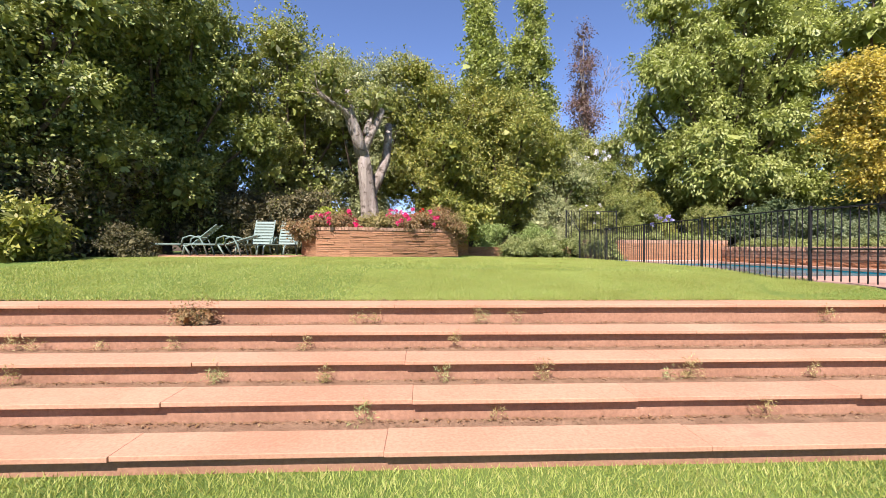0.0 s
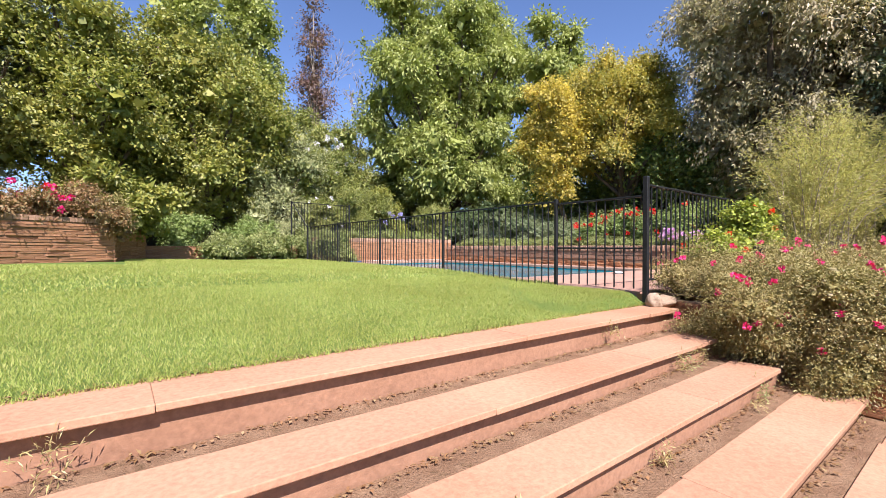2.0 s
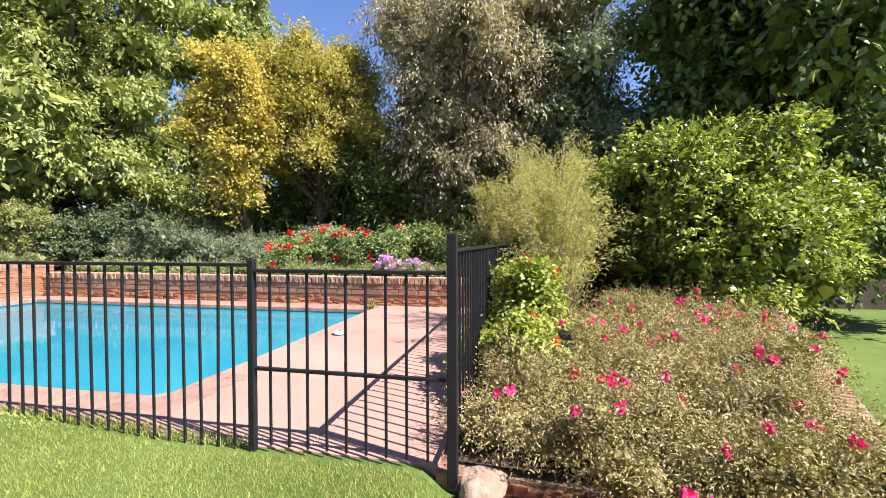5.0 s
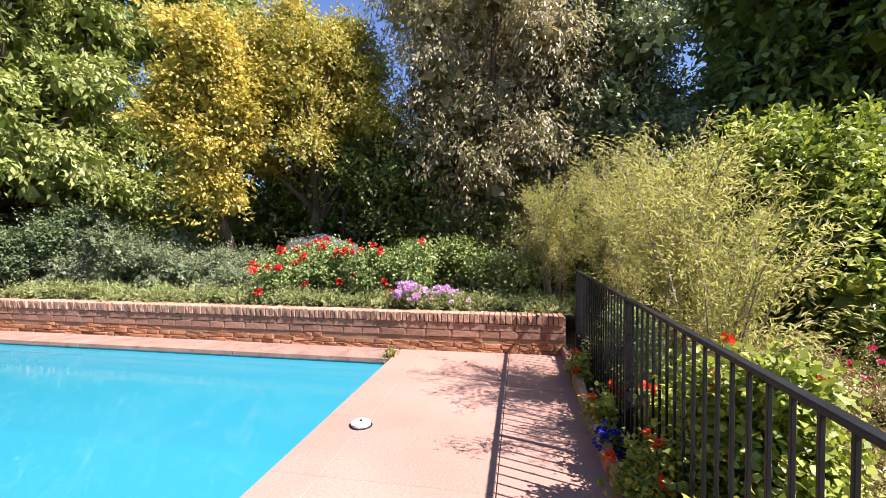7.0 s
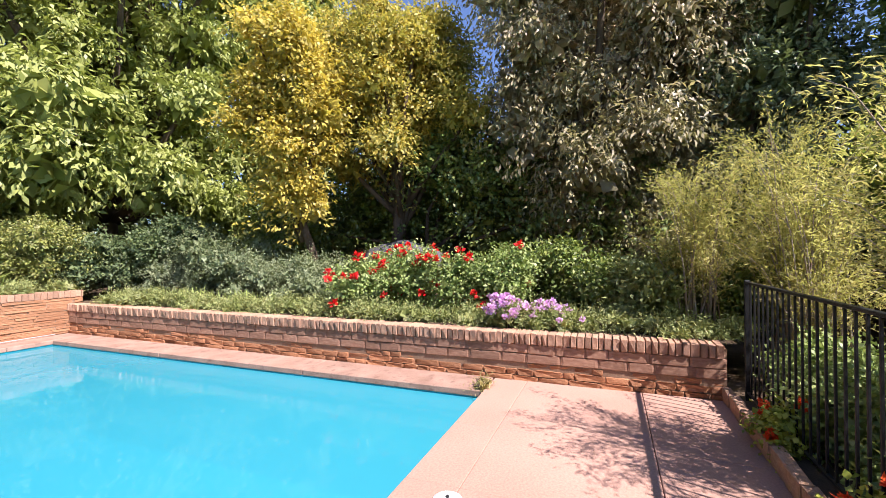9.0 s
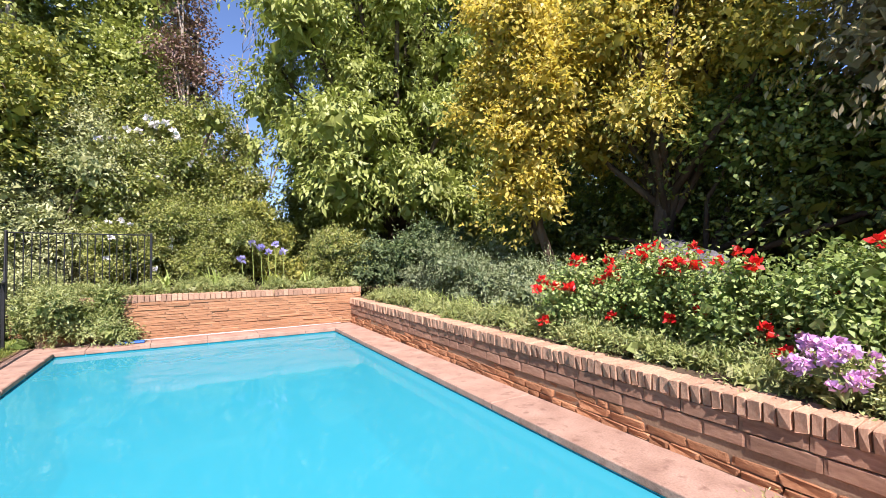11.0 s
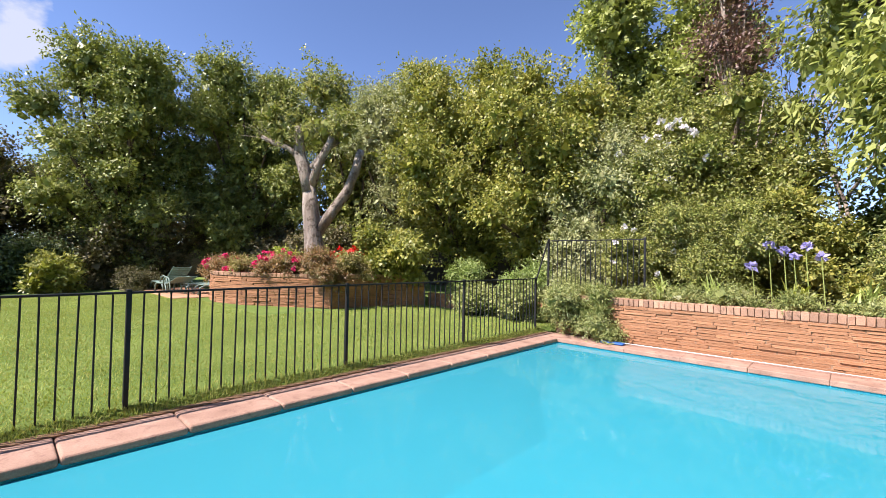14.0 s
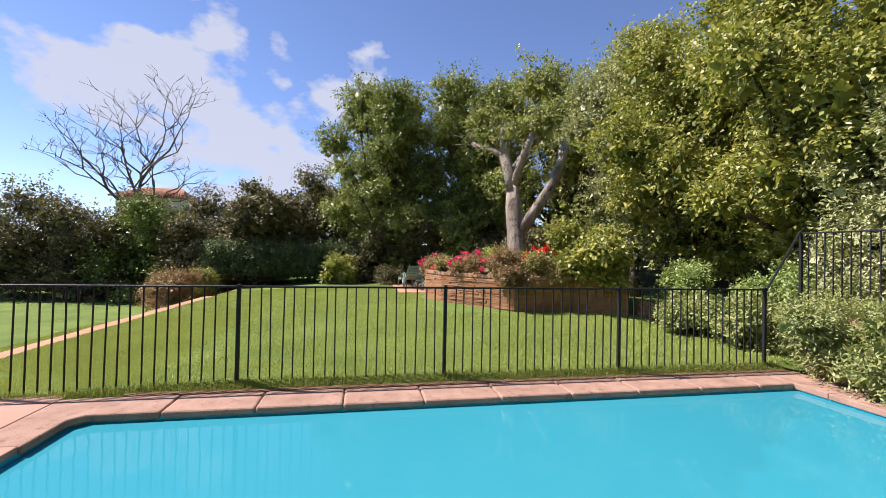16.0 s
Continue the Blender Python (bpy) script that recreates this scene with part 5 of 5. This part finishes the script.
part("pole", Geo().tube([(1.85, 8.85, 0.035), (5.6, 9.0, 0.03)], [0.008, 0.008], 8).mesh("pole", smooth=True), M_WHITE, brush)
lamp = thing("garden_spotlight", (1.35, -2.95, 0.3), "small dark garden spotlight among the shrubs", "lamp")
part("stake", Geo().tube([(1.35, -2.9, 0.0), (1.35, -2.9, 0.42)], [0.012, 0.012], 6).mesh("stake"), M_IRON, lamp)
part("housing", Geo().box(1.27, 1.43, -2.95, -2.85, 0.42, 0.54).mesh("housing", 0.012), M_IRON, lamp)

house = thing("neighbour_house", (-41, -16.3, LOW), "distant house with a clay tile roof", "house")
part("wall", Geo().box(-45, -38.4, -19, -13.6, LOW, 6.4).mesh("wall"), M_HOUSE, house)
g = Geo()
g.v = [(-38, -13.2, 6.3), (-38, -19.4, 6.3), (-41.5, -18.0, 7.5), (-41.5, -14.6, 7.5), (-45.5, -13.2, 6.3), (-45.5, -19.4, 6.3)]
g.f = [(0, 3, 2, 1), (0, 4, 3), (1, 2, 5), (4, 5, 2, 3), (0, 1, 5, 4)]
roof = part("roof", g.mesh("roof"), M_TILE, house)
for i in range(26):
    f = i / 25
    part("tile", Geo().tube([(-37.95, -13.2 - 6.2 * f, 6.33), (-41.5, -14.6 - 3.4 * f, 7.53)], [0.09, 0.09], 6).mesh("tile", smooth=True), M_TILE, roof)
setting("wall_boundary_west", Geo().box(-24, -23.7, -30, 17, LOW, 2.2).mesh("wall"), M_OLDWALL, "dark boundary wall behind the trees", "wall")
setting("wall_boundary_north", Geo().box(-24, 15, 16.5, 16.8, LOW, 2.3).mesh("wall"), M_OLDWALL, "dark boundary wall behind the trees", "wall")
setting("wall_boundary_east", Geo().box(14.2, 14.5, -16, 17, LOW, 2.6).mesh("wall"), M_OLDWALL, "dark boundary wall behind the trees", "wall")

# Weeds along the step joints
GW = "weeds in the step joints"
rw = random.Random(12)
for i in range(34):
    k = rw.choice((0, 1, 1, 2, 2, 3, 3))
    x = rw.uniform(-10.5, -0.6)
    s = rw.uniform(0.6, 1.25)
    y, z = NOSE[k][0] + 0.01, NOSE[k + 1][1] - 0.012
    e = thing("weed", (x, y, z), "small dry weed growing from the step joint", "weed", GW)
    part("foliage", foliage("foliage", [(x, y - 0.035, z + 0.05 * s, 0.06 * s, 0.03 * s, 0.06 * s), (x + 0.02, y - 0.04, z + 0.11 * s, 0.03 * s, 0.02 * s, 0.06 * s)], int(22 * s), 6, 0.04, 0.005, 450 + i, spread=0.04, droop=0.0, core_blockers=0), L_SHRUB if i % 4 else L_COVER, e)
mound("dry_weed", px1 + 0.12, py0 + 0.02, 0.0, 0.16, 0.07, 0.025, L_SHRUB, 60, 491, "flat dry weed at the pool's corner", 0.035, 0.008, 7, count=4, cat="weed")
mound("dry_shrub", -8.5, NOSE[0][0] - 0.02, NOSE[1][1] - 0.01, 0.22, 0.10, 0.10, L_RUST, 150, 490, "small dry brown bush growing from the step joint", 0.03, 0.01, 8, count=4, cat="weed")

# Fallen leaves, grass blades
rng = np.random.default_rng(77)
n = 3000
row = rng.integers(0, 4, n)
ys = np.array([NOSE[k][0] for k in row]) + np.abs(rng.normal(0, 0.035, n)) * -1 + 0.03
zs = np.array([NOSE[k + 1][1] for k in row]) + 0.004
pos = np.stack([rng.uniform(STEP_LEFT, -0.3, n), ys, zs], 1)
litter = new("leaf_litter", leaf_mesh("leaf_litter", pos, rng.normal(size=(n, 3)) * np.array([1, 1, 0.12]), np.tile((0.0, 0.1, 1.0), (n, 1)), 0.03, 0.016, rng))
litter.data.materials.append(M_LITTER)
tagged(litter, "dry brown fallen leaves on the steps", "leaves", "", "stuff")


n = 2600
ys = -2.17 + np.abs(rng.normal(0, 0.05, n)) - 0.05
xs = rng.uniform(STEP_LEFT, 0.0, n)
pos = np.stack([xs, ys, np.full(n, -0.122)], 1)
edge_litter = new("leaf_litter", leaf_mesh("leaf_litter", pos, rng.normal(size=(n, 3)) * np.array([1, 1, 0.15]), np.tile((0.0, 0.1, 1.0), (n, 1)), 0.028, 0.014, rng))
edge_litter.data.materials.append(M_LITTER)
tagged(edge_litter, "dry leaves and soil along the lawn's edge", "leaves", "", "stuff")


def grass(name, x0, x1, y0, y1, count, height, width, seed, label, level):
    rng = np.random.default_rng(seed)
    p = np.stack([rng.uniform(x0, x1, count), rng.uniform(y0, y1, count)], 1)
    z = np.array([level(a, b) for a, b in p])
    base = np.column_stack([p, z - 0.003])
    a = rng.uniform(0, 2 * np.pi, count)
    h = height * rng.uniform(0.5, 1.3, count)
    s = np.stack([np.cos(a), np.sin(a), np.zeros(count)], 1) * (width * 0.5)
    lean = np.stack([rng.normal(0, 0.5, count), rng.normal(0, 0.5, count), np.ones(count)], 1) * h[:, None]
    V = np.stack([base - s, base + s, base + lean], 1).reshape(-1, 3)
    ob = new(name, quads(name, V, np.arange(3 * count).reshape(-1, 3)))
    ob.data.materials.append(L_GRASS)
    return tagged(ob, label, "grass", "", "stuff")


grass("grass", -7.0, -0.05, -2.25, 0.6, 210000, 0.024, 0.005, 501, "short sunlit mown grass on the terrace", lawn_z)
grass("grass", -13.5, -7.0, -2.25, 0.6, 45000, 0.028, 0.009, 502, "short sunlit mown grass on the terrace", lawn_z)
grass("grass", -13.5, 0.0, 0.6, 4.9, 100000, 0.028, 0.011, 503, "short sunlit mown grass on the terrace", lawn_z)
grass("grass", -4.7, 0.0, 4.9, 9.6, 30000, 0.035, 0.012, 504, "short sunlit mown grass on the terrace", lawn_z)
grass("grass", 0.0, 0.15, -0.9, 9.0, 9000, 0.07, 0.009, 505, "longer grass along the pool coping", lambda x, y: lawn_z(x, y) - 0.005)
grass("grass", -11.0, -0.6, -5.7, -4.48, 60000, 0.04, 0.007, 506, "short mown grass below the steps", lambda x, y: LOW)
